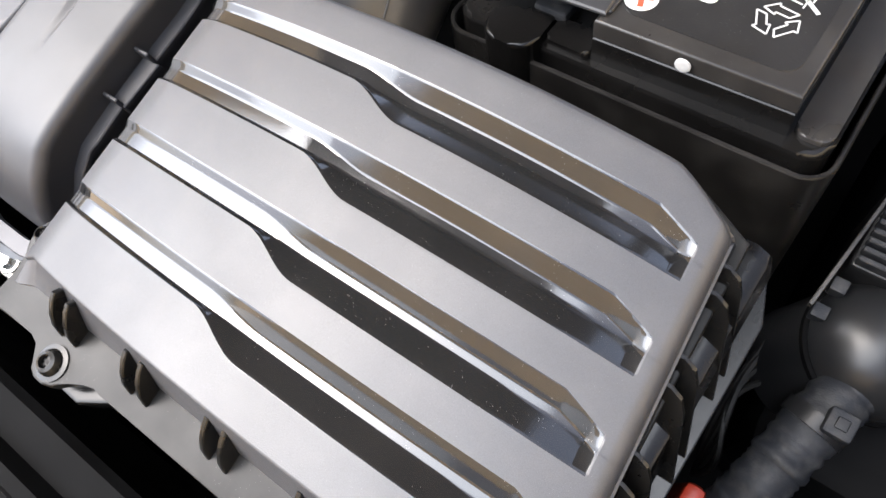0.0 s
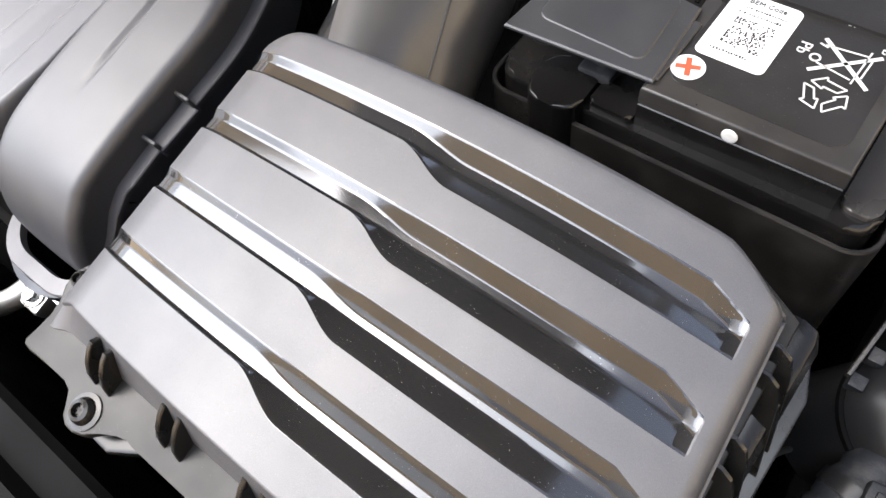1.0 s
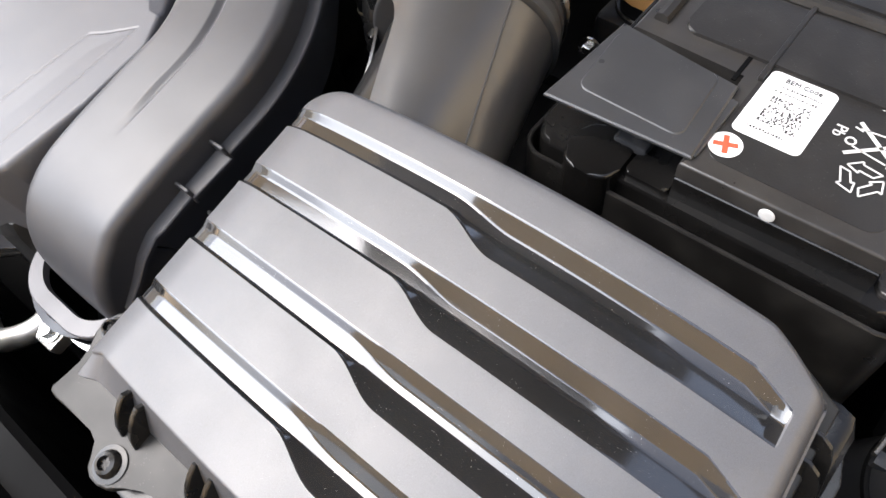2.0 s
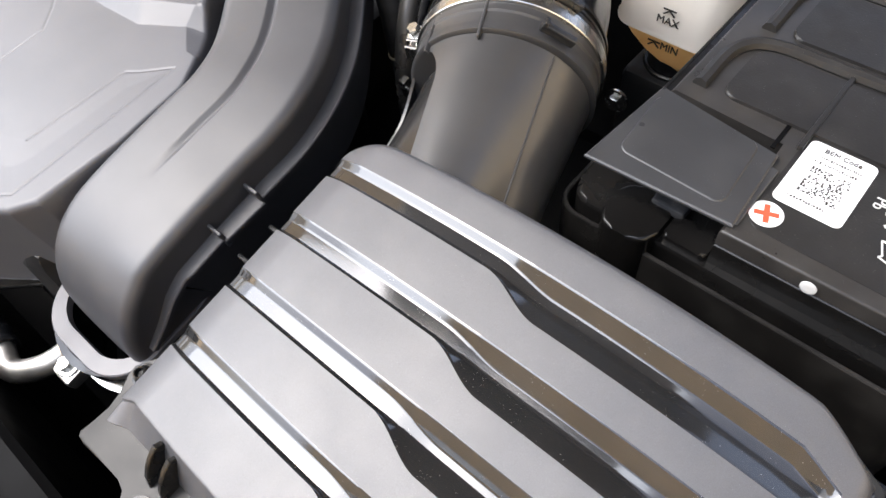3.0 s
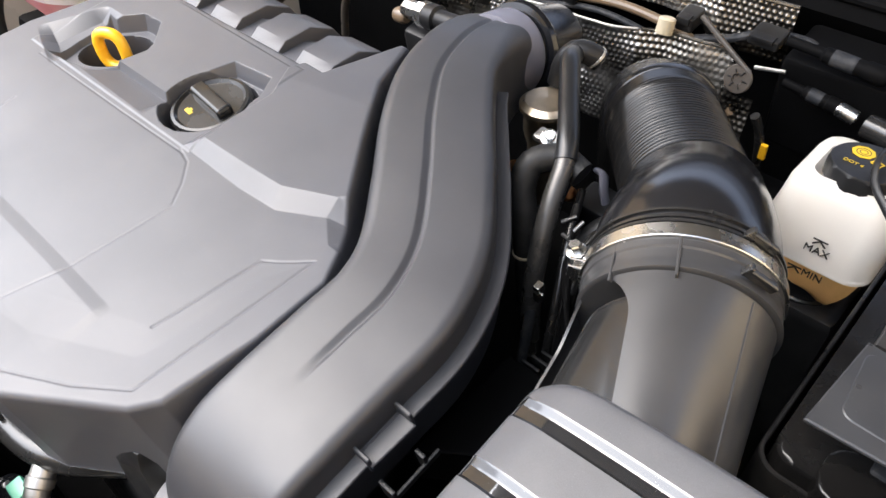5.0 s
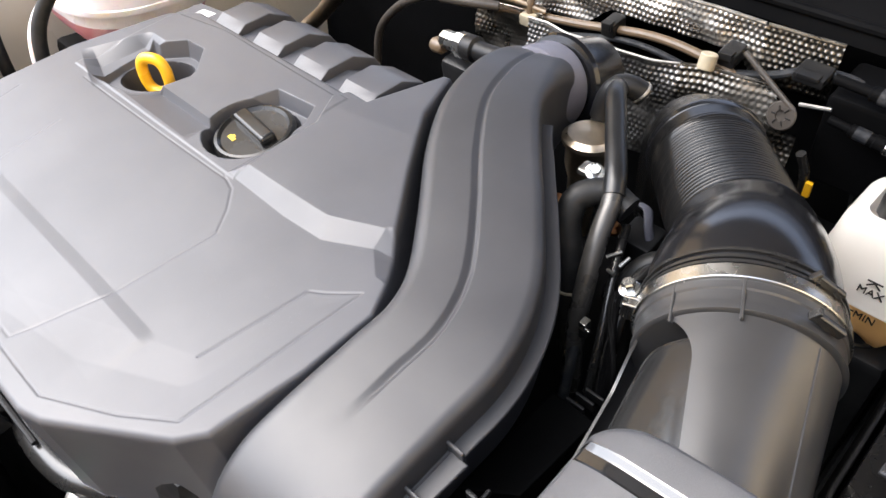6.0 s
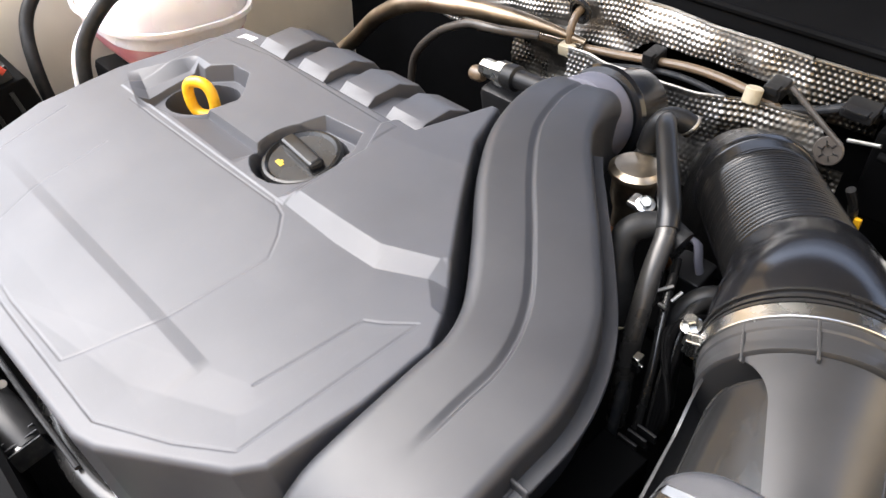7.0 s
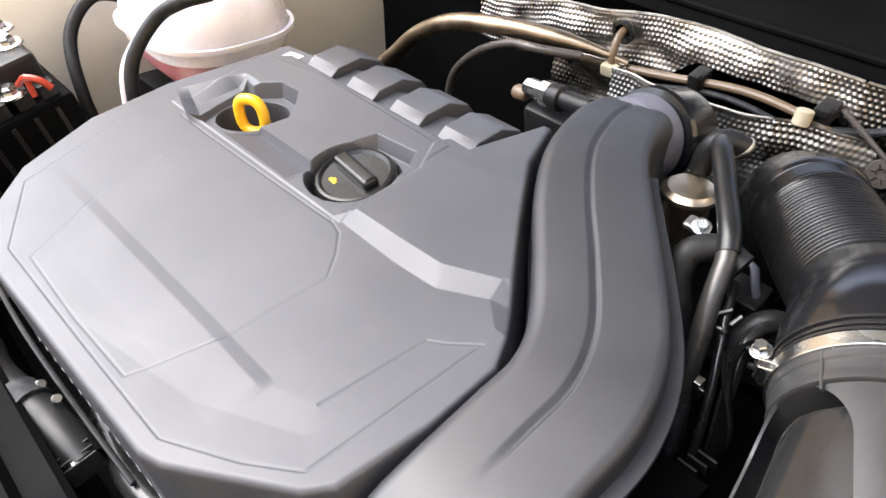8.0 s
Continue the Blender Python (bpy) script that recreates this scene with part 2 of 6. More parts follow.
def tube(bm, pts, r, n=14, step=0.006, caps=True, raw=False, flat=1.0):
    """A hose along the points; r is a number or a function of the length run so far (0 to 1)."""
    path = [Vector(p) for p in pts] if raw else curve_through(pts, step)
    total = sum((b - a).length for a, b in zip(path, path[1:]))
    run, rings, up = 0.0, [], None
    for i, p in enumerate(path):
        t = (path[min(i + 1, len(path) - 1)] - path[max(i - 1, 0)]).normalized()
        if up is None:
            up = t.orthogonal().normalized()
        up = (up - t * up.dot(t)).normalized()
        side = t.cross(up)
        rad = r(run / total) if callable(r) else r
        rings.append([bm.verts.new(p + rad * (math.cos(2 * math.pi * j / n) * up * flat + math.sin(2 * math.pi * j / n) * side)) for j in range(n)])
        if i + 1 < len(path):
            run += (path[i + 1] - p).length
    rings_to_faces(bm, rings, caps)
    return bm


def lathe(bm, profile, m, n=32, close=True):
    """A profile of (radius, height) turned round the z axis of m."""
    rings = []
    for r, z in profile:
        rings.append([bm.verts.new(m @ Vector((r * math.cos(2 * math.pi * j / n), r * math.sin(2 * math.pi * j / n), z))) for j in range(n)])
    rings_to_faces(bm, rings, close)
    return bm


def along(a, b):
    """The pose at a whose z axis points to b."""
    a, b = Vector(a), Vector(b)
    return Matrix.Translation(a) @ (b - a).to_track_quat("Z", "Y").to_matrix().to_4x4()


def hex_bolt(parent, a, b, r=0.006, h=0.006, mat=None, name="bolt"):
    """A bolt with a washer, from a towards b."""
    m = along(a, b)
    bm = bmesh.new()
    lathe(bm, [(r * 1.5, 0), (r * 1.5, h * 0.25), (r * 1.15, h * 0.35)], m, 20)
    lathe(bm, [(r, h * 0.3), (r, h * 0.9), (r * 0.85, h)], m, 6)
    return part(name, bm, mat or STEEL, parent)


def step01(a, b, v):
    t = min(1.0, max(0.0, (v - a) / (b - a)))
    return t * t * (3 - 2 * t)


def lerp(a, b, t):
    t = min(1.0, max(0.0, t))
    return a + (b - a) * t


def lettering(body, size, m, mat, parent, name="lettering", thick=0.00015, spread=1.0):
    """Printed letters in the built-in font, as a thin mesh; m is their pose in the thing's axes."""
    cu = bpy.data.curves.new(name, "FONT")
    cu.body, cu.size, cu.extrude, cu.align_x, cu.align_y = body, size, thick, "CENTER", "CENTER"
    cu.space_character, cu.offset = spread, 0.0
    tmp = bpy.data.objects.new(name, cu)
    me = bpy.data.meshes.new_from_object(tmp)
    bpy.data.objects.remove(tmp)
    me.transform(Matrix.Translation(-BASES[parent.name]) @ m)
    me.materials.clear()
    me.materials.append(mat)
    ob = new(name, me)
    ob.parent = parent
    return ob

# ---------------------------------------------------------------- setting
BONNET = material("grey_bonnet_underside", (0.022, 0.0215, 0.0205), 0.5, var=0.1, blotch=4, grain=300, bump=0.1)


def setting():
    bm = bmesh.new()
    box(bm, -300, 300, -300, 300, -0.5, 0.0)
    solid("ground", bm, material("tan_gravel_yard", (0.50, 0.345, 0.175), 0.8, var=0.2, blotch=1.5, grain=200, bump=0.3), "tan brown yard under the car", "ground")
    # undertray and bulkhead take DARK, their shade being part of the colour
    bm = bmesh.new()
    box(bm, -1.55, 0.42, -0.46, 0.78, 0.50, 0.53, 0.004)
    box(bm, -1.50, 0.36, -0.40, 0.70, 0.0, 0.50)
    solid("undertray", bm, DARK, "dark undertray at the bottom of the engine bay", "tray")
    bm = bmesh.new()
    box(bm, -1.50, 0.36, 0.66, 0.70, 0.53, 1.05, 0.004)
    solid("wall_rear", bm, DARK, "bulkhead behind the engine, coloured near-black for its shade", "bulkhead")
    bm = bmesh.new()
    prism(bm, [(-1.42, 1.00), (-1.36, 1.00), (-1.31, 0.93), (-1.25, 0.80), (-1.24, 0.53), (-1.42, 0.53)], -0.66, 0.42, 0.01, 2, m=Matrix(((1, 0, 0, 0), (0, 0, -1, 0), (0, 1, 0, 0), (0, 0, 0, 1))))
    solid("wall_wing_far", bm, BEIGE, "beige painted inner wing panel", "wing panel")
    # near wing, out of view: raised and near-black to block light from the side
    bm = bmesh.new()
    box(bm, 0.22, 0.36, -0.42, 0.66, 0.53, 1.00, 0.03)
    solid("wall_wing_near", bm, DARK, "unseen near wing panel, near-black, that keeps side light off", "wing panel")
    bm = bmesh.new()
    box(bm, -1.38, 0.32, -0.42, -0.38, 0.53, 0.84, 0.01)
    solid("wall_front", bm, BLACK, "black front crossmember of the engine bay", "crossmember")
    bm = bmesh.new()
    ochre = material("ochre_rendered_wall", (0.70, 0.59, 0.40), 0.8, var=0.12, blotch=0.8, grain=120, bump=0.3)
    box(bm, -4.6, 3.6, -7.4, -7.0, 0.0, 5.2)
    solid("wall_yard", bm, ochre, "plain ochre rendered wall closing the yard", "wall")
    bm = bmesh.new()
    box(bm, 3.6, 4.0, -7.4, 6.0, 0.0, 4.6)
    solid("wall_side", bm, ochre, "plain ochre rendered wall beside the car", "wall")
    bm = bmesh.new()
    box(bm, -4.6, -4.2, 0.1, 3.2, 0.0, 4.6)
    solid("wall_garage", bm, ochre, "plain ochre rendered garage wall across from the car", "wall")
    # open bonnet, hinged above the bulkhead
    bm = bmesh.new()
    m = Matrix.Translation((-0.60, 0.80, 1.31)) @ Matrix.Rotation(radians(-52), 4, "X")
    box(bm, -0.80, 0.68, -1.42, 0.0, 0.0, 0.03, 0.01, m=m)
    for x in (-0.78, 0.60):
        box(bm, x, x + 0.06, -1.36, -0.05, -0.02, 0.001, 0.008, m=m)
    for x in (-1.30, 0.02):
        box(bm, x, x + 0.03, 0.70, 0.80, 0.98, 1.34, 0.006)
    # windscreen and roof behind the bonnet
    side = Matrix(((0, 0, 1, 0), (1, 0, 0, 0), (0, 1, 0, 0), (0, 0, 0, 1)))
    glass = bmesh.new()
    prism(glass, [(0.84, 1.02), (1.50, 1.40), (2.70, 1.46), (3.30, 1.10), (3.30, 0.0), (0.84, 0.0)], -1.28, 0.10, 0.02, 2, m=side)
    solid("windscreen", glass, material("dark_screen_glass", (0.010, 0.012, 0.014), 0.08, spec=0.5, var=0.05, grain=50, bump=0.0), "dark windscreen and roof behind the bonnet", "windscreen")
    solid("bonnet", bm, BONNET, "open bonnet with a dark insulation pad", "bonnet")


setting()


# ---------------------------------------------------------------- air filter box
PITCH, FAR_EDGE = 0.0374, 0.0908
LID_LEFT, LID_FOOT_Z = -0.2855, 0.979


def lid_right(y):
    return -0.0062 - 0.078 * (y - 0.023)


def lid_far(x):
    y = 0.1098
    if x > -0.036:
        y -= 0.0125 * ((x + 0.036) / 0.026) ** 1.35
    if x < -0.252:
        y -= 0.018 * (1 - math.sqrt(max(0.0, 1 - ((-0.252 - x) / 0.0340) ** 2)))
    return y


def lid_near(x):
    y = -0.0622
    if x < -0.272:
        y -= 0.004 * step01(-0.272, -0.2855, x)
    return y


def groove_section(x):
    """Offsets from a groove's far edge (edge, foot of the far wall, end of the floor, near edge) and its depth."""
    k = step01(-0.1735, -0.1415, x)
    a = [0.0, -lerp(0.0038, 0.0070, k), -lerp(0.0104, 0.0108, k), -lerp(0.0115, 0.0208, k)]
    d = lerp(0.0021, 0.0058, k) * (0.9 + 0.1 * step01(-0.2800, -0.2765, x))
    if x > -0.034:
        e = lerp(0, 1, (x + 0.034) / 0.0190)
        a[0] = -0.0068 * e
        a[1] = a[0] - lerp(0.0070, 0.0050, e)
        a[2] = min(a[2], a[1] - 0.0014)
        d *= lerp(1, 0, (x + 0.0215) / 0.0062)
    return a, d


def lid_top(x):
    """Height of the lid's crowned top along its length."""
    z = 1.011 - (0.85 if x < -0.13 else 1.05) * (x + 0.13) ** 2
    return z - 0.0045 * max(0.0, (-0.2655 - x) / 0.020) ** 1.6


def air_filter_box():
    ob = thing("air_filter_box", (-0.135, 0.02, 0.70), "dark grey plastic air filter box with four grooves", "air filter box")
    xs = [LID_LEFT + 0.0007 * i for i in range(32)] + [-0.2630 + 0.0045 * i for i in range(20)] + [-0.1735 + 0.0016 * i for i in range(20)]
    xs += [-0.1415 + 0.006 * i for i in range(18)] + [-0.0345 + 0.0008 * i for i in range(36)]
    xs = [x for x in xs if x < -0.0063] + [-0.0062]
    bev = 0.00045
    bm = bmesh.new()
    rows, shiny = [], []
    for x in xs:
        near, far = lid_near(x), lid_far(x)
        ys, deep, mats = [], [], []
        for f in (0.0, 0.0003, 0.0007, 0.0013, 0.002, 0.003, 0.0055):
            ys.append(near + f), deep.append(0.0), mats.append(0)
        for g in (3, 2, 1, 0):
            y0 = FAR_EDGE - PITCH * g
            a, d = groove_section(x)
            e0, e1 = min(bev, 0.3 * (a[2] - a[3])), min(bev, 0.3 * (a[0] - a[1]))
            s0, s1 = e0 / max(1e-6, a[2] - a[3]), e1 / max(1e-6, a[0] - a[1])
            guard = 0.0005
            h0, h1 = min(guard, 0.3 * e0), min(guard, 0.3 * e1)
            t0, t1 = h0 / max(1e-6, a[2] - a[3]), h1 / max(1e-6, a[0] - a[1])
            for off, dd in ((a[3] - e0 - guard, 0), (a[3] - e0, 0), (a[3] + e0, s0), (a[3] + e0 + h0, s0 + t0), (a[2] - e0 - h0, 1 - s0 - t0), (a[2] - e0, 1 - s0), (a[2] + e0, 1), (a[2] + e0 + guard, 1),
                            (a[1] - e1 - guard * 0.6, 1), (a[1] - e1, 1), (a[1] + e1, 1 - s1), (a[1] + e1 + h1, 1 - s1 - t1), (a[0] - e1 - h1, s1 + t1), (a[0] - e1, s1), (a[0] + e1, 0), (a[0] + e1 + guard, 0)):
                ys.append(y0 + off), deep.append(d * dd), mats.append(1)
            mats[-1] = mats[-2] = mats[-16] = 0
            if g:
                for f in (0.3, 0.65):
                    ys.append(y0 + 0.0012 + f * (PITCH - 0.0240)), deep.append(0.0), mats.append(0)
        mats[6] = 0
        for f in (0.0085, 0.0065, 0.0045, 0.0026, 0.0016, 0.0008, 0.0003, 0.0):
            ys.append(far - f), deep.append(0.0), mats.append(0)
        row = []
        for y, dz in zip(ys, deep):
            xx = x + (lid_right(y) + 0.0062) * step01(-0.12, -0.012, x)
            z = lid_top(x) - dz
            for dist, r in ((x - LID_LEFT, 0.0022), (-0.0062 - x, 0.0065), (y - near, 0.0016), (far - y, 0.0040)):
                if dist < r:
                    z -= r - math.sqrt(max(0.0, r * r - (r - dist) ** 2))
            row.append(bm.verts.new((xx, y, z)))
        rows.append(row)
        shiny.append(mats if groove_section(x)[1] > 0.0003 else [0] * len(mats))
    for i, (a, b) in enumerate(zip(rows, rows[1:])):
        for j in range(len(a) - 1):
            f = bm.faces.new((a[j], b[j], b[j + 1], a[j + 1]))
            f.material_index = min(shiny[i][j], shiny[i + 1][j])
    rim = [r[0] for r in rows] + rows[-1][1:] + [r[-1] for r in rows[::-1]][1:] + rows[0][::-1][1:-1]
    prev = rim
    for grow, slope, wide, z in ((0.0010, 0.0006, 0.0004, 0.9910), (0.0016, 0.0125, 0.0012, 0.9800), (0.0018, 0.0136, 0.0014, 0.9760), (0.0035, 0.0136, 0.0016, 0.9400)):
        ring = []
        for v in rim:
            c = Vector((v.co.x + 0.138, v.co.y - 0.02, 0))
            out = Vector((math.copysign(1, c.x) if abs(c.x) > 0.125 else 0, math.copysign(1, c.y) if abs(c.y) > 0.070 else 0, 0))
            # the front wall starts right below the edge
            low = min(z, v.co.z - 0.0006) if grow == 0.0010 and out.y < 0 else min(z, v.co.z - 0.0004)
            if grow == 0.0010 and out.y < 0:
                low = v.co.z - 0.0012
            ring.append(bm.verts.new((v.co.x + (out.x * grow if out.x > 0 else out.x * wide), v.co.y + (out.y * grow if out.y > 0 else out.y * slope), low)))
        for i in range(len(rim)):
            j = (i + 1) % len(rim)
            f = bm.faces.new((prev[j], prev[i], ring[i], ring[j]))
            # right side wall below the rim is coloured near-black, unlike the other walls
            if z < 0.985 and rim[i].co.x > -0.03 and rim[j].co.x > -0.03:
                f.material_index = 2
        prev = ring
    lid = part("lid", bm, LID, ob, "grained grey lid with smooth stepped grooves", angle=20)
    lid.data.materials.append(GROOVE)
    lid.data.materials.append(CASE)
    # flange round the foot of the lid, with two lugs; its shade is in the colour
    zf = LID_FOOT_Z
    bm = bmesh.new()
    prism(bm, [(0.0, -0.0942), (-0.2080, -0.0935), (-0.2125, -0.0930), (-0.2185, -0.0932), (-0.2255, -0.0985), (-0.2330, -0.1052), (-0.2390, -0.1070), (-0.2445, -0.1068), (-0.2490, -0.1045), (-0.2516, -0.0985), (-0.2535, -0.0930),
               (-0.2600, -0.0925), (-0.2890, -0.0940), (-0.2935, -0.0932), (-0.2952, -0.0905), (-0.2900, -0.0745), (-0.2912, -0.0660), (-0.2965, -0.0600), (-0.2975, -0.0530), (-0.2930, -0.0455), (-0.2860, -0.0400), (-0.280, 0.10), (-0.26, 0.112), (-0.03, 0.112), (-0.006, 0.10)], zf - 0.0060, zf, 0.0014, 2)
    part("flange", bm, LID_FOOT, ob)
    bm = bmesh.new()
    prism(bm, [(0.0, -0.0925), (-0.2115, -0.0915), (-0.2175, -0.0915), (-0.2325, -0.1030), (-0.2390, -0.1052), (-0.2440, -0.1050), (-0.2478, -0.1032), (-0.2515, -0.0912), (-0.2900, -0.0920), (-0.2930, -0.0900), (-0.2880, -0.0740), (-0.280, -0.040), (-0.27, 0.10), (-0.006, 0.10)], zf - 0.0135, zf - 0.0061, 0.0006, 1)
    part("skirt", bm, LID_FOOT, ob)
    bm = bmesh.new()
    box(bm, -0.285, -0.262, -0.0942, -0.0900, zf - 0.0125, zf - 0.0075, 0.0008)
    part("clip_slot", bm, BLACK, ob)
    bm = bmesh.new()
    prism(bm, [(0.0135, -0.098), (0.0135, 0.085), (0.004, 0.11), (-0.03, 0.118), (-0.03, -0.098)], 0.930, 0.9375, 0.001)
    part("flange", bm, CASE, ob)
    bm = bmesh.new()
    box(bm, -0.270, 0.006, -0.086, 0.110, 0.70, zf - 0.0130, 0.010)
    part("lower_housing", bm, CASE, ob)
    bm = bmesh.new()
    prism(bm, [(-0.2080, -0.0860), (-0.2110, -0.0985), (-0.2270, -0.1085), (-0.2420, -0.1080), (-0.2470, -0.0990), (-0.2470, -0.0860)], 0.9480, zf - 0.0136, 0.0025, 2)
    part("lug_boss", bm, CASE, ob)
    # upright fins in pairs along the front and the side
    for i in range(6):
        for x in (-0.2448, -0.2347):
            bm = bmesh.new()
            prism(bm, [(-0.0640, 0.9965), (-0.0668, 0.9990), (-0.0712, 0.9968), (-0.0765, 0.9925), (-0.0812, 0.9868), (-0.0850, zf - 0.0005), (-0.0640, zf - 0.0005)], -0.0011, 0.0011, 0.0005, 1,
                  m=Matrix.Translation((x + 0.0497 * i, 0, 0)) @ Matrix(((0, 0, 1, 0), (1, 0, 0, 0), (0, 1, 0, 0), (0, 0, 0, 1))))
            part("fin", bm, FIN, ob)
    for y in (0.0855, 0.0745, 0.0485, 0.0370, 0.0105, -0.001, -0.0275, -0.039):
        bm = bmesh.new()
        shear = Matrix(((1, 0, 0, 0), (0, 1, 0.55, y - 0.55 * 0.985), (0, 0, 1, 0), (0, 0, 0, 1)))
        prism(bm, [(-0.016, 0.986), (-0.0075, 0.986), (-0.0025, 0.983), (0.0005, 0.977), (0.010, 0.9376), (-0.016, 0.9376)], -0.0009, 0.0009, 0.0004, 1,
              m=shear @ Matrix(((1, 0, 0, -0.06 * (y - 0.085)), (0, 0, 1, 0), (0, 1, 0, 0), (0, 0, 0, 1))))
        part("fin", bm, FIN, ob)
    for x, y in ((-0.2395, -0.0962), (-0.2885, -0.0530)):
        bm = bmesh.new()
        m = Matrix.Translation((x, y, zf - 0.0003))
        k = 1.0 if x > -0.28 else 0.72
        lathe(bm, [(0.0088 * k, 0), (0.0088 * k, 0.0011), (0.0066 * k, 0.0016), (0.0062 * k, 0.0030), (0.005 * k, 0.0050), (0.0033 * k, 0.0057), (0.0028 * k, 0.0030)], m, 28)
        scr = part("screw", bm, FIN, ob, "black torx screw")
        bm = bmesh.new()
        for j in range(3):
            box(bm, -0.0027 * k, 0.0027 * k, -0.0007, 0.0007, 0.0031, 0.0034, m=m @ Matrix.Rotation(radians(60 * j), 4, "Z"))
        part("socket", bm, BLACK, scr)
    # outlet tube with a sunken window in its side
    a, b = Vector((-0.207, 0.075, 0.946)), Vector((-0.2695, 0.207, 0.9445))
    m = along(a, b)
    length = (b - a).length
    left = m.inverted().to_3x3() @ Vector((-0.80, -0.38, 0.47))
    up = m.inverted().to_3x3() @ Vector((0, 0, 1))
    mid = math.atan2(left.y, left.x)
    SIGN = -1.0 if (math.atan2(up.y, up.x) - mid + math.pi) % (2 * math.pi) - math.pi > 0 else 1.0
    R, half, lim = 0.0532, 0.615, 0.130

    def at(s, u, r):
        """A place on the tube: s turns to the open side, u runs to the clamp."""
        return m @ Vector((r * math.cos(mid + s * SIGN), r * math.sin(mid + s * SIGN), u))

    def rounded(s, w, top):
        return top - (w - math.sqrt(max(0.0, w * w - min(w, abs(s)) ** 2 * 1.0))) * R

    def flare(s, u):
        return 0.282 * max(0.0, 0.1316 - u) * (step01(-0.2, half, s) if s < half else 1 - step01(half + 0.1, half + 1.2, s))

    def narrow(s, u):
        """The far flank draws in towards the box."""
        q = 2 * math.pi - s
        return 0.19 * max(0.0, 0.1316 - u) * (step01(0.8, 1.9, q) if q < math.pi else 1 - step01(math.pi, 4.4, q))

    bm = bmesh.new()
    us = [length * i / 24 for i in range(25)]
    ring_s = [half + (2 * math.pi - 2 * half) * i / 96 for i in range(97)]
    low = lim - R * half
    us = sorted(set(us + [low]))
    wrap = [[bm.verts.new(at(s, u, R + (flare(s, u) if s < 4 else 0.0) - narrow(s, u))) for u in us] for s in ring_s]
    for p, q in zip(wrap, wrap[1:]):
        for i in range(len(us) - 1):
            bm.faces.new((p[i], q[i], q[i + 1], p[i + 1]))
    arc = [-half * math.cos(math.pi * i / 72) for i in range(73)]
    over = [[bm.verts.new(at(s, rounded(s, half, lim) + (length - rounded(s, half, lim)) * i / 10, R + flare(s, rounded(s, half, lim) + (length - rounded(s, half, lim)) * i / 10))) for i in range(11)] for s in arc]
    for p, q in zip(over, over[1:]):
        for i in range(10):
            bm.faces.new((p[i], q[i], q[i + 1], p[i + 1]))
    # thickness of the window's edge
    k = us.index(low) + 1
    rim = [(half, u, R + flare(half, u)) for u in us[:k]] + [(s, rounded(s, half, lim), R + flare(s, rounded(s, half, lim))) for s in arc[::-1]] + [(-half, u, R) for u in us[:k][::-1]]
    steps = [[bm.verts.new(at(s, u, r - cut)) for s, u, r in rim] for cut in (0.0, 0.0004, 0.0018)]
    for p, q in zip(steps, steps[1:]):
        for i in range(len(rim) - 1):
            bm.faces.new((p[i], p[i + 1], q[i + 1], q[i]))
    tub = part("outlet_tube", bm, TUBE, ob, "smooth outlet tube with a sunken window", angle=40)
    bm = bmesh.new()
    tube(bm, [at(-1.80, 0.125 * i / 8, R - narrow(2 * math.pi - 1.80, 0.125 * i / 8)) for i in range(9)], 0.0006, n=6)
    part("parting_line", bm, TUBE, tub)
    # inner throat seen in the window; the near-black core stands for the shade behind
    bm = bmesh.new()
    s0, s1, t_end = -half - 0.12, 0.36, lim - 0.0105
    cols = [s0 + (s1 - s0) * i / 40 for i in range(41)]
    stop = [rounded(min(0.0, s1 - 0.50 - s) if s < 0 else s, 0.50, t_end) for s in cols]
    grid = [[bm.verts.new(at(s, u * i / 16, 0.0425 + 0.26 * max(0.0, 0.134 - u * i / 16) * step01(-0.4, 0.5, s))) for i in range(17)] for s, u in zip(cols, stop)]
    for p, q in zip(grid, grid[1:]):
        for i in range(16):
            bm.faces.new((p[i], q[i], q[i + 1], p[i + 1]))
    edge = [g[-1] for g in grid] + grid[-1][::-1][1:]
    foot = [bm.verts.new(Vector(v.co) + (m @ Vector((0, 0, (m.inverted() @ v.co).z)) - v.co).normalized() * 0.016) for v in edge]
    for i in range(len(edge) - 1):
        bm.faces.new((edge[i], edge[i + 1], foot[i + 1], foot[i]))
    bead = [Vector(v.co) for v in edge]
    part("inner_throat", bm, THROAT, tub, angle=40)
    bm = bmesh.new()
    tube(bm, bead[::2], 0.0006, n=6, raw=True)
    part("throat_bead", bm, THROAT, tub)
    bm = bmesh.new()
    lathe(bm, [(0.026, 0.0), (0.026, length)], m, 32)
    part("shade_core", bm, DARK, tub)
    bm = bmesh.new()
    lathe(bm, [(0.0530, length - 0.0195), (0.0555, length - 0.0180), (0.0555, length - 0.0165), (0.0550, length - 0.0125), (0.0548, length - 0.0115), (0.0548, length - 0.0055), (0.0558, length - 0.0045), (0.0558, length + 0.0005), (0.051, length + 0.001)], m, 72)
    part("collar", bm, TUBE, tub)
    for ang, r1 in ((-0.35, 0.0560), (-1.00, 0.0564)):
        bm = bmesh.new()
        box(bm, 0.053, r1, -0.0008, 0.0008, length - 0.024, length + 0.002, 0.0004, 1, m=m @ Matrix.Rotation(mid + ang * SIGN, 4, "Z"))
        part("collar_rib", bm, TUBE, tub)


air_filter_box()


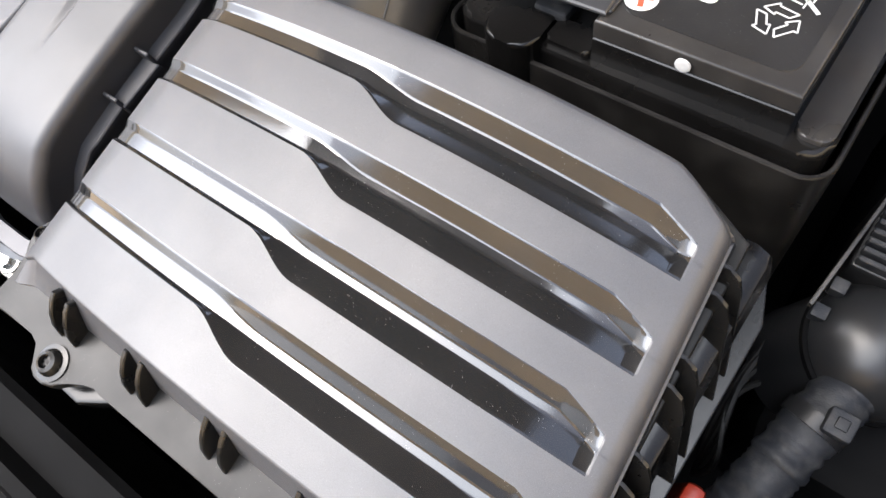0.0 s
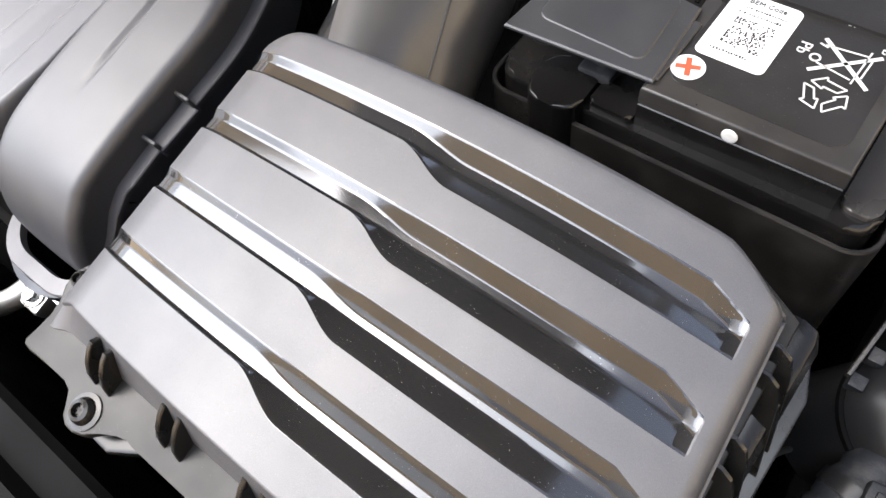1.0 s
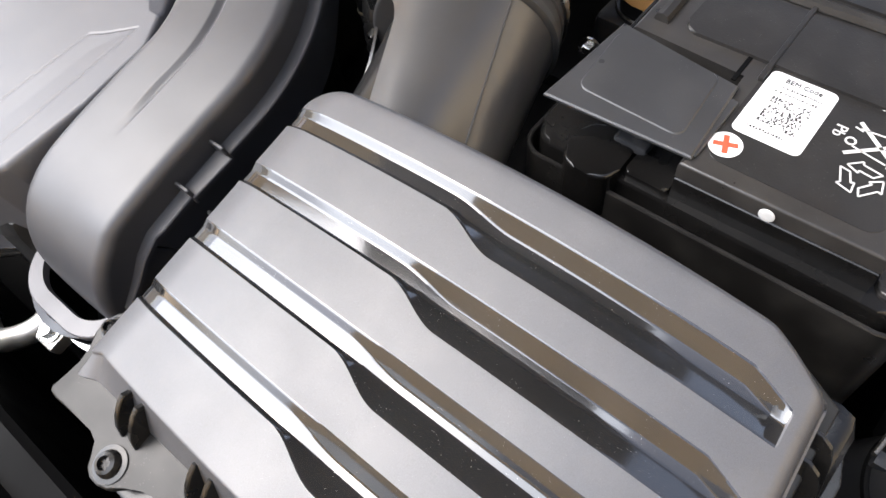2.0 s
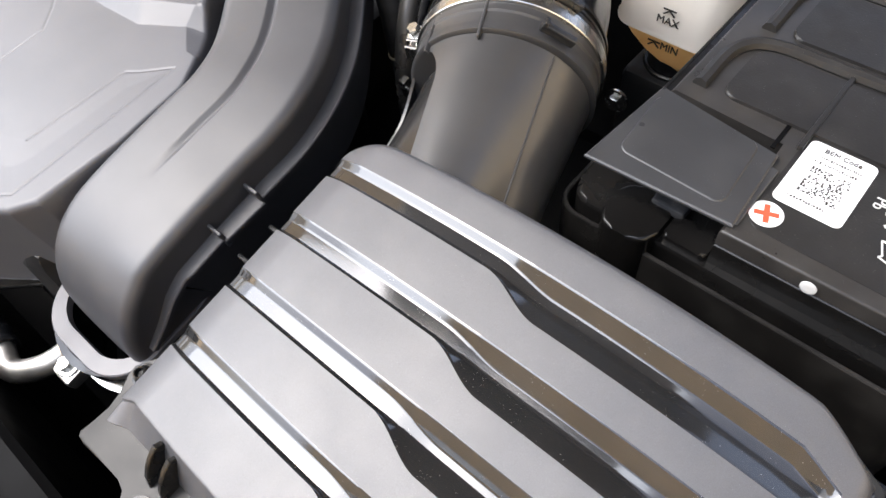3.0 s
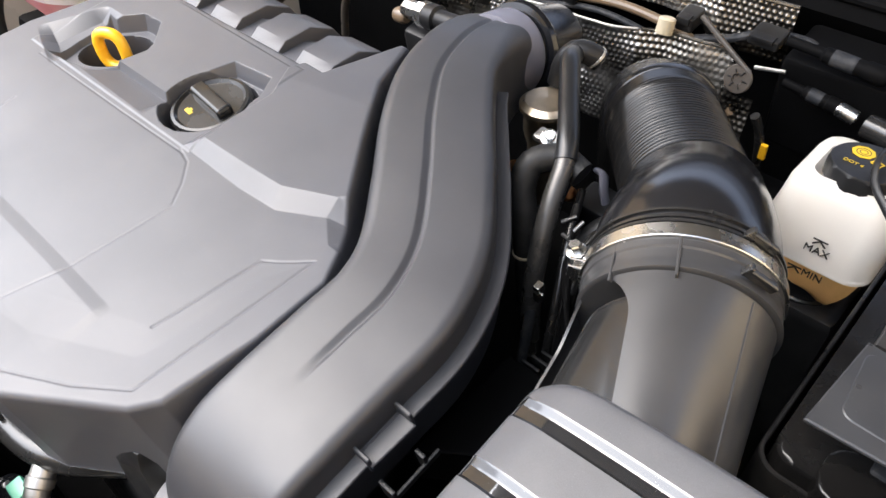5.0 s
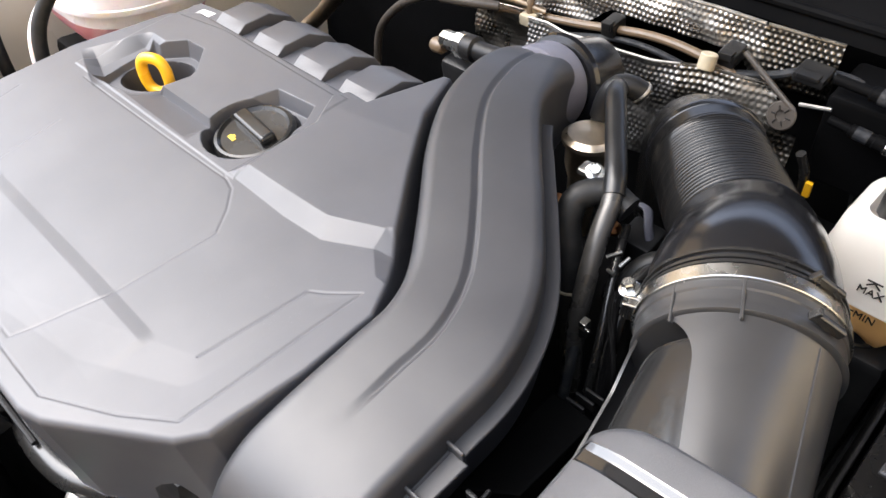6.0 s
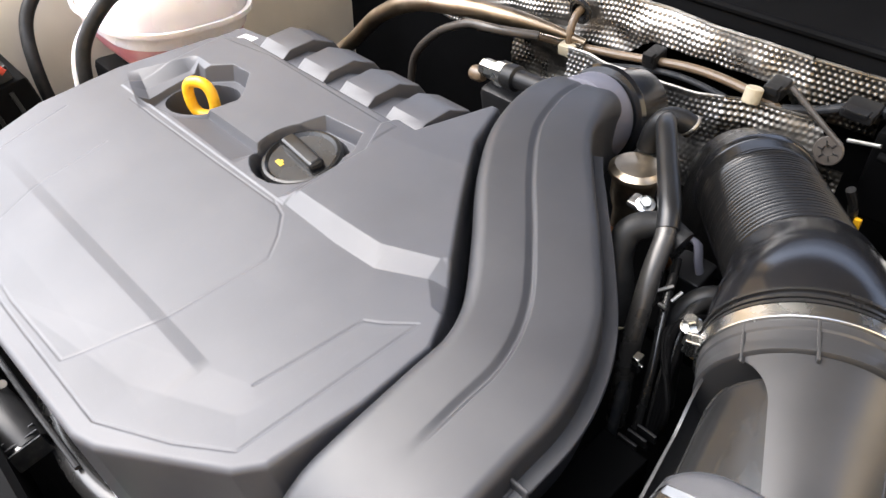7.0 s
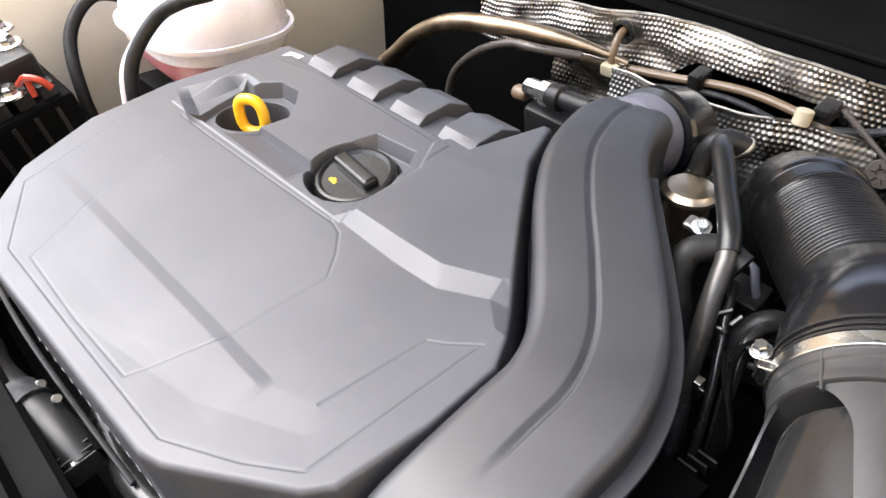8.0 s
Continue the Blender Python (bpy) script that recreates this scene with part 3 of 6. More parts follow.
# ---------------------------------------------------------------- intake hose
def intake_hose():
    ob = thing("intake_hose", (-0.36, 0.36, 0.78), "glossy black rubber intake hose with fine bellows", "hose")
    c, d = Vector((-0.2695, 0.207, 0.9445)), Vector((-0.428, 0.904, -0.017))
    seam, end = Vector((-0.3106, 0.2944, 0.9210)), Vector((-0.3896, 0.3881, 0.8886))
    ax = (end - seam).normalized()
    bend = [c - d * 0.008, c + d * 0.030, (-0.2945, 0.2640, 0.9355), seam - ax * 0.004, seam + ax * 0.002]
    straight = [seam.lerp(end, k / 8) for k in range(9)]
    bm = bmesh.new()
    tube(bm, bend, lambda u: 0.0542 - 0.0074 * step01(0.30, 0.98, u) - 0.0040 * step01(0.972, 1.0, u), n=72, step=0.0012)
    part("elbow", bm, RUBBER_GLOSS, ob, angle=60)

    def ribbed(u):
        k = ((u - 0.05) * 25 / 0.78) % 1.0
        deep = 0.0022 * step01(0.04, 0.07, u) * (1 - step01(0.70, 0.86, u))
        return 0.0446 + 0.0010 * u - deep * abs(2 * k - 1) ** 1.6
    bm = bmesh.new()
    tube(bm, straight, ribbed, n=80, step=0.0005)
    part("bellows", bm, BELLOWS, ob, angle=50)
    bm = bmesh.new()
    tube(bm, [end - ax * 0.004, end + ax * 0.010, (-0.412, 0.410, 0.862), (-0.416, 0.414, 0.78)], lambda u: 0.0452 if u < 0.07 else 0.042, n=56, step=0.002)
    part("hose_end", bm, RUBBER, ob, angle=50)
    bm = bmesh.new()
    lathe(bm, [(0.0440, -0.0080), (0.0462, -0.0060), (0.0470, -0.0020), (0.0470, 0.0010), (0.0455, 0.0040), (0.0420, 0.0050)], along(end, end + ax), 72)
    part("end_ring", bm, RUBBER_GLOSS, ob, "thick glossy end ring")
    for off, rr in ((0.012, 0.0565), (0.016, 0.0560), (0.0205, 0.0565)):
        bm = bmesh.new()
        lathe(bm, [(rr - 0.003, -0.0016), (rr, -0.001), (rr, 0.001), (rr - 0.003, 0.0016)], along(c + d * off, c + d * (off + 0.1)), 72)
        part("cuff_ridge", bm, RUBBER, ob)
    clamp = thing("hose_clamp", (-0.275, 0.21, 0.89), "bright steel worm clamp round the hose cuff", "hose clamp")
    m = along(c + d * 0.0005, c + d * 0.1)
    bm = bmesh.new()
    lathe(bm, [(0.0555, -0.0003), (0.0572, 0.0), (0.0576, 0.0005), (0.0576, 0.0085), (0.0572, 0.009), (0.0555, 0.0093)], m, 96)
    part("band", bm, STEEL, clamp)
    side = (m.inverted().to_3x3() @ Vector((-0.9, -0.35, 0.12)))
    mm = m @ Matrix.Rotation(math.atan2(side.y, side.x), 4, "Z")
    bm = bmesh.new()
    box(bm, 0.0565, 0.0625, -0.008, 0.006, 0.0005, 0.0095, 0.0015, m=mm)
    part("screw_housing", bm, STEEL, clamp)
    p, q = Vector((-0.3330, 0.1975, 0.9500)), Vector((-0.3385, 0.1960, 0.975))
    hex_bolt(clamp, p, q, 0.0044, 0.0085)
    bm = bmesh.new()
    lathe(bm, [(0.0042, 0.0), (0.0042, 0.0260), (0.0036, 0.0265)], along(p + (p - q).normalized() * 0.026, p), 18)
    part("shank", bm, BRASS, clamp, "brassy bolt shank")
    bm = bmesh.new()
    box(bm, 0.0570, 0.0650, -0.0055, 0.0065, 0.0010, 0.0030, 0.0006, 1, m=mm)
    box(bm, 0.0570, 0.0655, -0.0055, 0.0065, 0.0065, 0.0085, 0.0006, 1, m=mm)
    part("ear", bm, STEEL, clamp)
    for z0, z1 in ((0.0098, 0.0135), (-0.0150, -0.0105)):
        bm = bmesh.new()
        box(bm, 0.0560, 0.0615, -0.010, 0.010, z0, z1, 0.001, m=mm @ Matrix.Rotation(2.10, 4, "Z"))
        box(bm, 0.0560, 0.0635, -0.011, -0.0085, z0, z1, 0.0006, m=mm @ Matrix.Rotation(2.10, 4, "Z"))
        part("guide_tab", bm, RUBBER, clamp, "black rubber guide tab")


intake_hose()


# ---------------------------------------------------------------- intake duct
DUCT_MID = [(-0.394, -0.034, 0.840), (-0.394, -0.033, 0.885), (-0.393, -0.027, 0.910), (-0.392, -0.012, 0.926), (-0.391, 0.012, 0.931), (-0.391, 0.060, 0.932), (-0.392, 0.100, 0.932),
            (-0.408, 0.140, 0.930), (-0.444, 0.186, 0.928), (-0.486, 0.234, 0.925), (-0.518, 0.278, 0.922), (-0.533, 0.318, 0.917), (-0.541, 0.350, 0.907), (-0.546, 0.376, 0.892)]


def duct_frames():
    path = curve_through(DUCT_MID, 0.004)
    out, run = [], 0.0
    for i, p in enumerate(path):
        t = (path[min(i + 1, len(path) - 1)] - path[max(i - 1, 0)]).normalized()
        side = t.cross(Vector((0, 0, 1)))
        if i < 60 and p.y < -0.01:
            side = Vector((1, 0, 0))
        side.normalize()
        out.append((p, t, side, side.cross(t).normalized(), run))
        if i + 1 < len(path):
            run += (path[i + 1] - p).length
    return out


def air_duct():
    ob = thing("air_duct", (-0.40, 0.02, 0.76), "satin black plastic air duct curving between engine cover and filter box", "air duct")
    fr = duct_frames()
    bm = bmesh.new()
    rings = []
    for p, t, side, up, run in fr:
        end = step01(0.46, 0.55, run)
        w = 0.0430 - 0.004 * step01(0.36, 0.48, run) - 0.003 * end
        h = lerp(0.034, 0.0365, step01(0.0, 0.1, run)) - 0.003 * end
        # flat top between two rounded shoulders, upright walls
        r0, r1 = 0.0075 + 0.014 * step01(0.44, 0.53, run), 0.0110
        full = [(w, -h), (w, 0.0), (w, h - r0)]
        full += [(w - r0 + r0 * math.cos(a), h - r0 + r0 * math.sin(a)) for a in [math.pi / 2 * k / 9 for k in range(1, 9)]]
        full += [(lerp(w - r0, -w + r1, k / 72), h) for k in range(73)]
        full += [(-w + r1 - r1 * math.sin(a), h - r1 + r1 * math.cos(a)) for a in [math.pi / 2 * k / 9 for k in range(1, 9)]]
        full += [(-w, h - r1), (-w, 0.0), (-w, -h)]
        fade = step01(0.128, 0.172, run) * (1 - step01(0.495, 0.52, run))
        vs = []
        for x, z in full:
            if z > 0.5 * h:
                q = x + 0.0005
                # pressed line: a broad slope on one side, a short rise on the other
                z -= 0.0021 * fade * (lerp(0, 1, (q + 0.0052) / 0.0040) if q < 0 else lerp(1, 0, (q - 0.0002) / 0.0017))
                z -= 0.0016 * max(0.0, abs(x) / w - 0.15) ** 2
            vs.append(bm.verts.new(p + side * x + up * z))
        rings.append((len(vs), vs))
    cnt = rings[0][0]
    rings_to_faces(bm, [v for k, v in rings if k == cnt])
    part("duct_shell", bm, DUCT, ob, angle=40)
    # flat lip along the side that faces the filter box
    bm = bmesh.new()
    lip = []
    for x, y, z, tip in ((-0.3555, -0.052, 0.911, 0.9), (-0.3535, -0.036, 0.922, 0.7), (-0.3515, -0.022, 0.934, 0.35), (-0.3505, -0.008, 0.941, 0.12)):
        c, s, up = Vector((x, y, z)), Vector((1, 0, 0)), Vector((0, -tip, 1)).normalized()
        lip.append([bm.verts.new(c - s * 0.0005 + up * 0.0012), bm.verts.new(c + s * 0.0092 + up * 0.0008), bm.verts.new(c + s * 0.0098 + up * 0.0001), bm.verts.new(c + s * 0.0098 - up * 0.0025), bm.verts.new(c - s * 0.0005 - up * 0.0025)])
    for p, t, side, up, run in fr:
        if p.y > 0.0 and run < 0.43:
            s = side if side.dot(Vector((1, -0.5, 0))) > 0 else -side
            w = 0.0425 - 0.003 * step01(0.36, 0.43, run)
            c = p + s * w + up * 0.012
            lip.append([bm.verts.new(c - s * 0.0005 + up * 0.0012), bm.verts.new(c + s * 0.0092 + up * 0.0008), bm.verts.new(c + s * 0.0098 + up * 0.0001), bm.verts.new(c + s * 0.0098 - up * 0.0025), bm.verts.new(c - s * 0.0005 - up * 0.0025)])
    rings_to_faces(bm, lip)
    part("lip", bm, DUCT, ob)
    # narrow rim along the side that faces the engine cover
    bm = bmesh.new()
    rim = []
    for p, t, side, up, run in fr:
        if 0.05 < run < 0.46:
            s = side if side.dot(Vector((1, -0.5, 0))) < 0 else -side
            w = 0.0425 - 0.004 * step01(0.36, 0.46, run)
            c = p + s * w - up * 0.004
            rim.append([bm.verts.new(c + s * 0.0005 + up * 0.0012), bm.verts.new(c + s * 0.0042 + up * 0.0008), bm.verts.new(c + s * 0.0042 - up * 0.0016), bm.verts.new(c + s * 0.0005 - up * 0.0016)])
    rings_to_faces(bm, rim)
    part("lip", bm, DUCT, ob)
    # grey rim round the foot of the duct
    bm = bmesh.new()
    outer = round_rect(-0.4460, -0.3480, -0.0880, 0.0150, 0.034, 10)
    inner = round_rect(-0.4375, -0.3565, -0.0770, 0.0060, 0.027, 10)
    loops = [[bm.verts.new((x, y, z)) for x, y in ring] for ring, z in ((outer, 0.8985), (outer, 0.9040), (round_rect(-0.4452, -0.3488, -0.0872, 0.0142, 0.0335, 10), 0.9048), (inner, 0.9048), (inner, 0.8985))]
    rings_to_faces(bm, loops + [loops[0]], caps=False)
    part("seal_rim", bm, GREY_SEAL, ob, "light grey rim round the foot of the duct")
    for y, z in ((0.0555, 0.9500), (0.0240, 0.9480)):
        bm = bmesh.new()
        box(bm, -0.3485, -0.3365, y - 0.0012, y + 0.0012, z - 0.010, z + 0.0045, 0.0006, 1)
        part("clip_post", bm, DUCT, ob)
    bm = bmesh.new()
    prism(bm, [(-0.346, 0.0235), (-0.335, 0.0235), (-0.3335, 0.055), (-0.346, 0.055)], 0.9435, 0.9465, 0.0006, 1)
    part("tab", bm, DUCT, ob)
    bm = bmesh.new()
    box(bm, -0.334, -0.322, 0.0215, 0.0245, 0.915, 0.932, 0.001)
    box(bm, -0.330, -0.3225, 0.046, 0.049, 0.918, 0.934, 0.001)
    box(bm, -0.3245, -0.3220, 0.018, 0.058, 0.920, 0.926, 0.001)
    part("bracket", bm, BLACK, ob)


air_duct()


# ---------------------------------------------------------------- engine cover
OUTLINE = [(-0.444, -0.030), (-0.456, -0.046), (-0.527, -0.0925), (-0.545, -0.0985), (-0.790, -0.108), (-0.845, -0.087), (-0.888, -0.045), (-0.915, 0.030), (-0.912, 0.110),
           (-0.885, 0.200), (-0.855, 0.222), (-0.600, 0.222), (-0.580, 0.290), (-0.572, 0.290), (-0.551, 0.240), (-0.510, 0.184), (-0.475, 0.140), (-0.448, 0.105), (-0.4365, 0.083), (-0.4365, 0.030)]


def poly_distance(X, Y, poly):
    """Distance to a closed outline, positive inside."""
    d = np.full(X.shape, 1e9)
    inside = np.zeros(X.shape, bool)
    for (x0, y0), (x1, y1) in zip(poly, poly[1:] + poly[:1]):
        d = np.minimum(d, line_distance(X, Y, (x0, y0), (x1, y1)))
        if y0 != y1:
            inside ^= ((y0 > Y) != (y1 > Y)) & (X < (x1 - x0) * (Y - y0) / (y1 - y0) + x0)
    return np.where(inside, d, -d)


def line_distance(X, Y, a, b):
    ax, ay, bx, by = *a, *b
    t = np.clip(((X - ax) * (bx - ax) + (Y - ay) * (by - ay)) / ((bx - ax) ** 2 + (by - ay) ** 2), 0, 1)
    return np.hypot(X - ax - t * (bx - ax), Y - ay - t * (by - ay))


def ramp(v, a, b):
    return np.clip((v - a) / (b - a), 0, 1)


def bevelled(X, Y, outer, inner):
    """0 outside the outer outline, 1 inside the inner one, a straight slope between."""
    d0, d1 = poly_distance(X, Y, outer), poly_distance(X, Y, inner)
    return np.where(d1 >= 0, 1.0, np.where(d0 <= 0, 0.0, d0 / np.maximum(d0 - d1, 1e-6)))


def cover_height(X, Y):
    z = 0.9632 - 0.05 * Y
    # raised rear field with a broad bevel in front and a narrow one beside the filler cap
    raised = bevelled(X, Y, [(-0.6215, 0.1000), (-0.549, 0.0992), (-0.511, 0.1018), (-0.476, 0.1195), (-0.462, 0.124), (-0.40, 0.145), (-0.48, 0.34), (-0.61, 0.34), (-0.6260, 0.2300), (-0.6325, 0.2115), (-0.6150, 0.180), (-0.6165, 0.146)],
                      [(-0.6085, 0.1130), (-0.5649, 0.1142), (-0.520, 0.1165), (-0.4735, 0.136), (-0.41, 0.162), (-0.49, 0.33), (-0.60, 0.33), (-0.6170, 0.2280), (-0.6235, 0.2065), (-0.6080, 0.178), (-0.6095, 0.146)])
    z = z + 0.0065 * raised
    # the raised field falls off towards the rear
    z = z - 0.09 * np.clip(Y - 0.200 - 0.18 * (X + 0.60), 0, None) * ramp(X, -0.64, -0.60)
    band = poly_distance(X, Y, [(-0.875, 0.0955), (-0.612, 0.0985), (-0.612, 0.212), (-0.80, 0.216), (-0.875, 0.205)])
    z = z + 0.0008 * ramp(band, -0.0005, 0.0012)
    # wells for the dipstick and the filler cap, with the trough between them
    dip = poly_distance(X, Y, [(-0.8449, 0.0955), (-0.8513, 0.1237), (-0.8545, 0.1668), (-0.8377, 0.1647), (-0.8169, 0.1837), (-0.7899, 0.1848), (-0.7636, 0.1605), (-0.7601, 0.1519), (-0.769, 0.1246), (-0.7822, 0.1050), (-0.8065, 0.0990)])
    xl = -0.8930 + 0.031 * ramp(Y, 0.110, 0.170)
    xr = -0.8632 + 0.0067 * ramp(Y, 0.104, 0.166)
    facet = ramp(X, xl, xr) * ramp(Y + 0.31 * (X + 0.863), 0.1000, 0.1110) * (1 - ramp(Y, 0.156, 0.1695))
    z = z - np.maximum(0.0095 * facet * (1 - ramp(X, -0.846, -0.820)), 0.0155 * ramp(dip, 0.0, 0.0065))
    u, v = (X + 0.812) * 0.77 + (Y - 0.141) * 0.64, (X + 0.812) * -0.64 + (Y - 0.141) * 0.77
    hole = 1 - np.hypot(u / 0.036, v / 0.024)
    z = z - 0.045 * ramp(hole, 0.0, 0.10)
    cap = poly_distance(X, Y, [(-0.6885, 0.1300), (-0.6800, 0.1130), (-0.6640, 0.1045), (-0.6420, 0.1050), (-0.6240, 0.1200), (-0.6185, 0.1420), (-0.6212, 0.1737), (-0.6327, 0.193), (-0.6785, 0.1890), (-0.6855, 0.1700)])
    z = z - 0.0125 * ramp(cap, 0.0, 0.0065)
    ring = 0.0392 - np.hypot(X + 0.6547, Y - 0.1430)
    z = z - 0.022 * ramp(ring, 0.0, 0.0045)
    # sloping trough between the wells, steep at its rear side
    t = (Y - 0.1010) / 0.0230
    trough = np.where(t <= 1, np.clip(t, 0, 1), np.clip(1 - (t - 1) * 5.5, 0, 1)) * ramp(X, -0.800, -0.780) * (1 - ramp(X, -0.690, -0.682))
    z = z - 0.0075 * trough * (1 - ramp(dip, -0.002, 0.004)) * (1 - ramp(cap, -0.001, 0.003))
    # fine joint lines
    def scribe(pts, width, depth, z):
        d = np.full(X.shape, 1.0)
        for a, b in zip(pts, pts[1:]):
            d = np.minimum(d, line_distance(X, Y, a, b))
        return z - depth * (1 - ramp(d, 0.0, width))
    z = scribe([(-0.4941, -0.0057), (-0.4825, 0.0685), (-0.4732, 0.0742), (-0.4544, 0.0897), (-0.4649, -0.0363), (-0.496, -0.0584), (-0.5440, -0.0838), (-0.6457, -0.0868), (-0.7850, -0.0895), (-0.862, -0.050), (-0.885, 0.045)], 0.0013, 0.0006, z)
    z = scribe([(-0.6211, 0.0965), (-0.6039, 0.0915), (-0.5874, 0.0766), (-0.574, 0.0592), (-0.5819, -0.0213), (-0.6017, -0.0788), (-0.6762, -0.0819), (-0.7608, -0.081), (-0.790, -0.020), (-0.800, 0.045)], 0.0016, 0.00035, z)
    z = scribe([(-0.8449, 0.0900), (-0.7945, 0.0905), (-0.6989, 0.0925), (-0.6173, 0.0948)], 0.0014, 0.0003, z)
    panel = poly_distance(X, Y, [(-0.4941, -0.0057), (-0.4825, 0.0685), (-0.4732, 0.0742), (-0.4544, 0.0897), (-0.4649, -0.0363), (-0.5440, -0.0838), (-0.70, -0.087)])
    z = z - 0.0010 * ramp(panel, 0.0, 0.03)
    # pressed strip across the front field
    across = Y + 0.0195 + 0.004 * ramp(-X, 0.60, 0.86)
    fold = np.where(across < -0.0045, np.clip(1 + (across + 0.0045) / 0.035, 0, 1), np.clip((0.0045 - across) / 0.009, 0, 1))
    z = z + 0.0011 * fold * ramp(-X, 0.526, 0.534) * (1 - ramp(-X, 0.70, 0.87))
    # small notch beside the duct
    notch = bevelled(X, Y, [(-0.4581, 0.1040), (-0.4770, 0.1190), (-0.4793, 0.1351), (-0.43, 0.165), (-0.42, 0.105)], [(-0.4500, 0.1090), (-0.4620, 0.1210), (-0.4660, 0.1340), (-0.43, 0.160), (-0.42, 0.108)])
    z = z - 0.0040 * notch
    return z


def engine_cover():
    ob = thing("engine_cover", (-0.68, 0.06, 0.84), "grey satin plastic engine cover with wells for dipstick and filler cap", "engine cover")
    step = 0.00062
    xs = np.arange(-0.93, -0.418, step)
    ys = np.arange(-0.126, 0.302, step)
    X, Y = np.meshgrid(xs, ys)
    d = poly_distance(X, Y, OUTLINE)
    top = cover_height(X, Y)
    r = 0.005 - 0.0022 * ramp(X, -0.60, -0.52) * ramp(Y, -0.02, 0.04)
    edge = np.where(d < r, r - np.sqrt(np.clip(r * r - np.clip(r - d, 0, r) ** 2, 0, None)), 0)
    wall = np.where(d < 0, -d * 11.0, 0)
    Z = np.maximum(top - edge - wall, 0.880)
    hollow = np.hypot(((X + 0.812) * 0.77 + (Y - 0.141) * 0.64) / 0.036, ((X + 0.812) * -0.64 + (Y - 0.141) * 0.77) / 0.024) < 0.90
    keep = (d > -0.0085) & ~hollow
    index = np.full(X.shape, -1, int)
    index[keep] = np.arange(keep.sum())
    verts = np.stack([X[keep], Y[keep], Z[keep]], 1) - np.array(BASES[ob.name])
    q = np.stack([index[:-1, :-1], index[:-1, 1:], index[1:, 1:], index[1:, :-1]], -1).reshape(-1, 4)
    q = q[(q >= 0).all(1)]
    me = bpy.data.meshes.new("cover_shell")
    me.from_pydata(verts.tolist(), [], q.tolist())
    finish(me, COVER, 60)
    shell = new("cover_shell", me)
    shell.parent = ob
    BASES[shell.name] = BASES[ob.name]
    # four stepped ribs that run down over the rear edge
    for i in range(4):
        x = -0.8335 + 0.0640 * i
        for dx, w, y0, z0, nm in ((0.0, 0.040, 0.222, 0.950, "rear_rib"), (0.040, 0.024, 0.212, 0.9415, "rear_step")):
            bm = bmesh.new()
            prof = [(y0, z0 - 0.02), (y0, z0 - 0.004), (y0 + 0.012, z0 + 0.002), (y0 + 0.040, z0 - 0.001), (y0 + 0.062, z0 - 0.016), (y0 + 0.078, z0 - 0.05), (y0 + 0.078, 0.86), (y0, 0.86)]
            prism(bm, prof, x + dx, x + dx + w, 0.002, 2, m=Matrix(((0, 0, 1, 0), (1, 0, 0, 0), (0, 1, 0, 0), (0, 0, 0, 1))))
            part(nm, bm, COVER, ob)
    # oil filler cap
    cap = thing("oil_filler_cap", (-0.656, 0.145, 0.940), "black oil filler cap with a grip bar and yellow symbol", "filler cap")
    m = Matrix.Translation((-0.656, 0.145, 0.940))
    bm = bmesh.new()
    lathe(bm, [(0.0345, -0.01), (0.0345, 0.008), (0.0325, 0.0108), (0.0300, 0.0112), (0.0275, 0.0090), (0.0, 0.0084)], m, 56)
    part("cap_disc", bm, CAP, cap)
    mm = m @ Matrix.Rotation(radians(-6), 4, "Z")
    bm = bmesh.new()
    box(bm, -0.0270, 0.0235, -0.0045, 0.0095, 0.006, 0.0165, 0.0036, 4, m=mm)
    part("grip_bar", bm, CAP, cap)
    bm = bmesh.new()
    box(bm, -0.0045, 0.0045, -0.0018, 0.0018, 0.0088, 0.0094, 0, m=mm @ Matrix.Translation((-0.008, -0.0165, 0)))
    box(bm, -0.002, 0.001, 0.0016, 0.0036, 0.0088, 0.0094, 0, m=mm @ Matrix.Translation((-0.008, -0.0165, 0)))
    part("symbol", bm, YELLOW_INK, cap, "small yellow oil can symbol")
    # dipstick with a yellow ring handle
    dip = thing("dipstick", (-0.805, 0.128, 0.90), "yellow plastic ring handle of the oil dipstick", "dipstick")
    bm = bmesh.new()
    face = Matrix.Translation((-0.799, 0.136, 0.951)) @ Matrix.Rotation(radians(25), 4, "Z") @ Matrix.Rotation(radians(80), 4, "X")
    loop = [face @ Vector((0.0135 * math.copysign(abs(math.cos(a)) ** 0.75, math.cos(a)), 0.0165 * math.copysign(abs(math.sin(a)) ** 0.75, math.sin(a)), 0)) for a in [2 * math.pi * k / 48 for k in range(49)]]
    tube(bm, loop, 0.0052, n=14, raw=True, caps=False)
    part("ring_handle", bm, YELLOW, dip)
    bm = bmesh.new()
    lathe(bm, [(0.007, 0.0), (0.007, 0.03), (0.005, 0.034)], Matrix.Translation((-0.800, 0.136, 0.898)), 20)
    part("plug", bm, YELLOW, dip)


engine_cover()


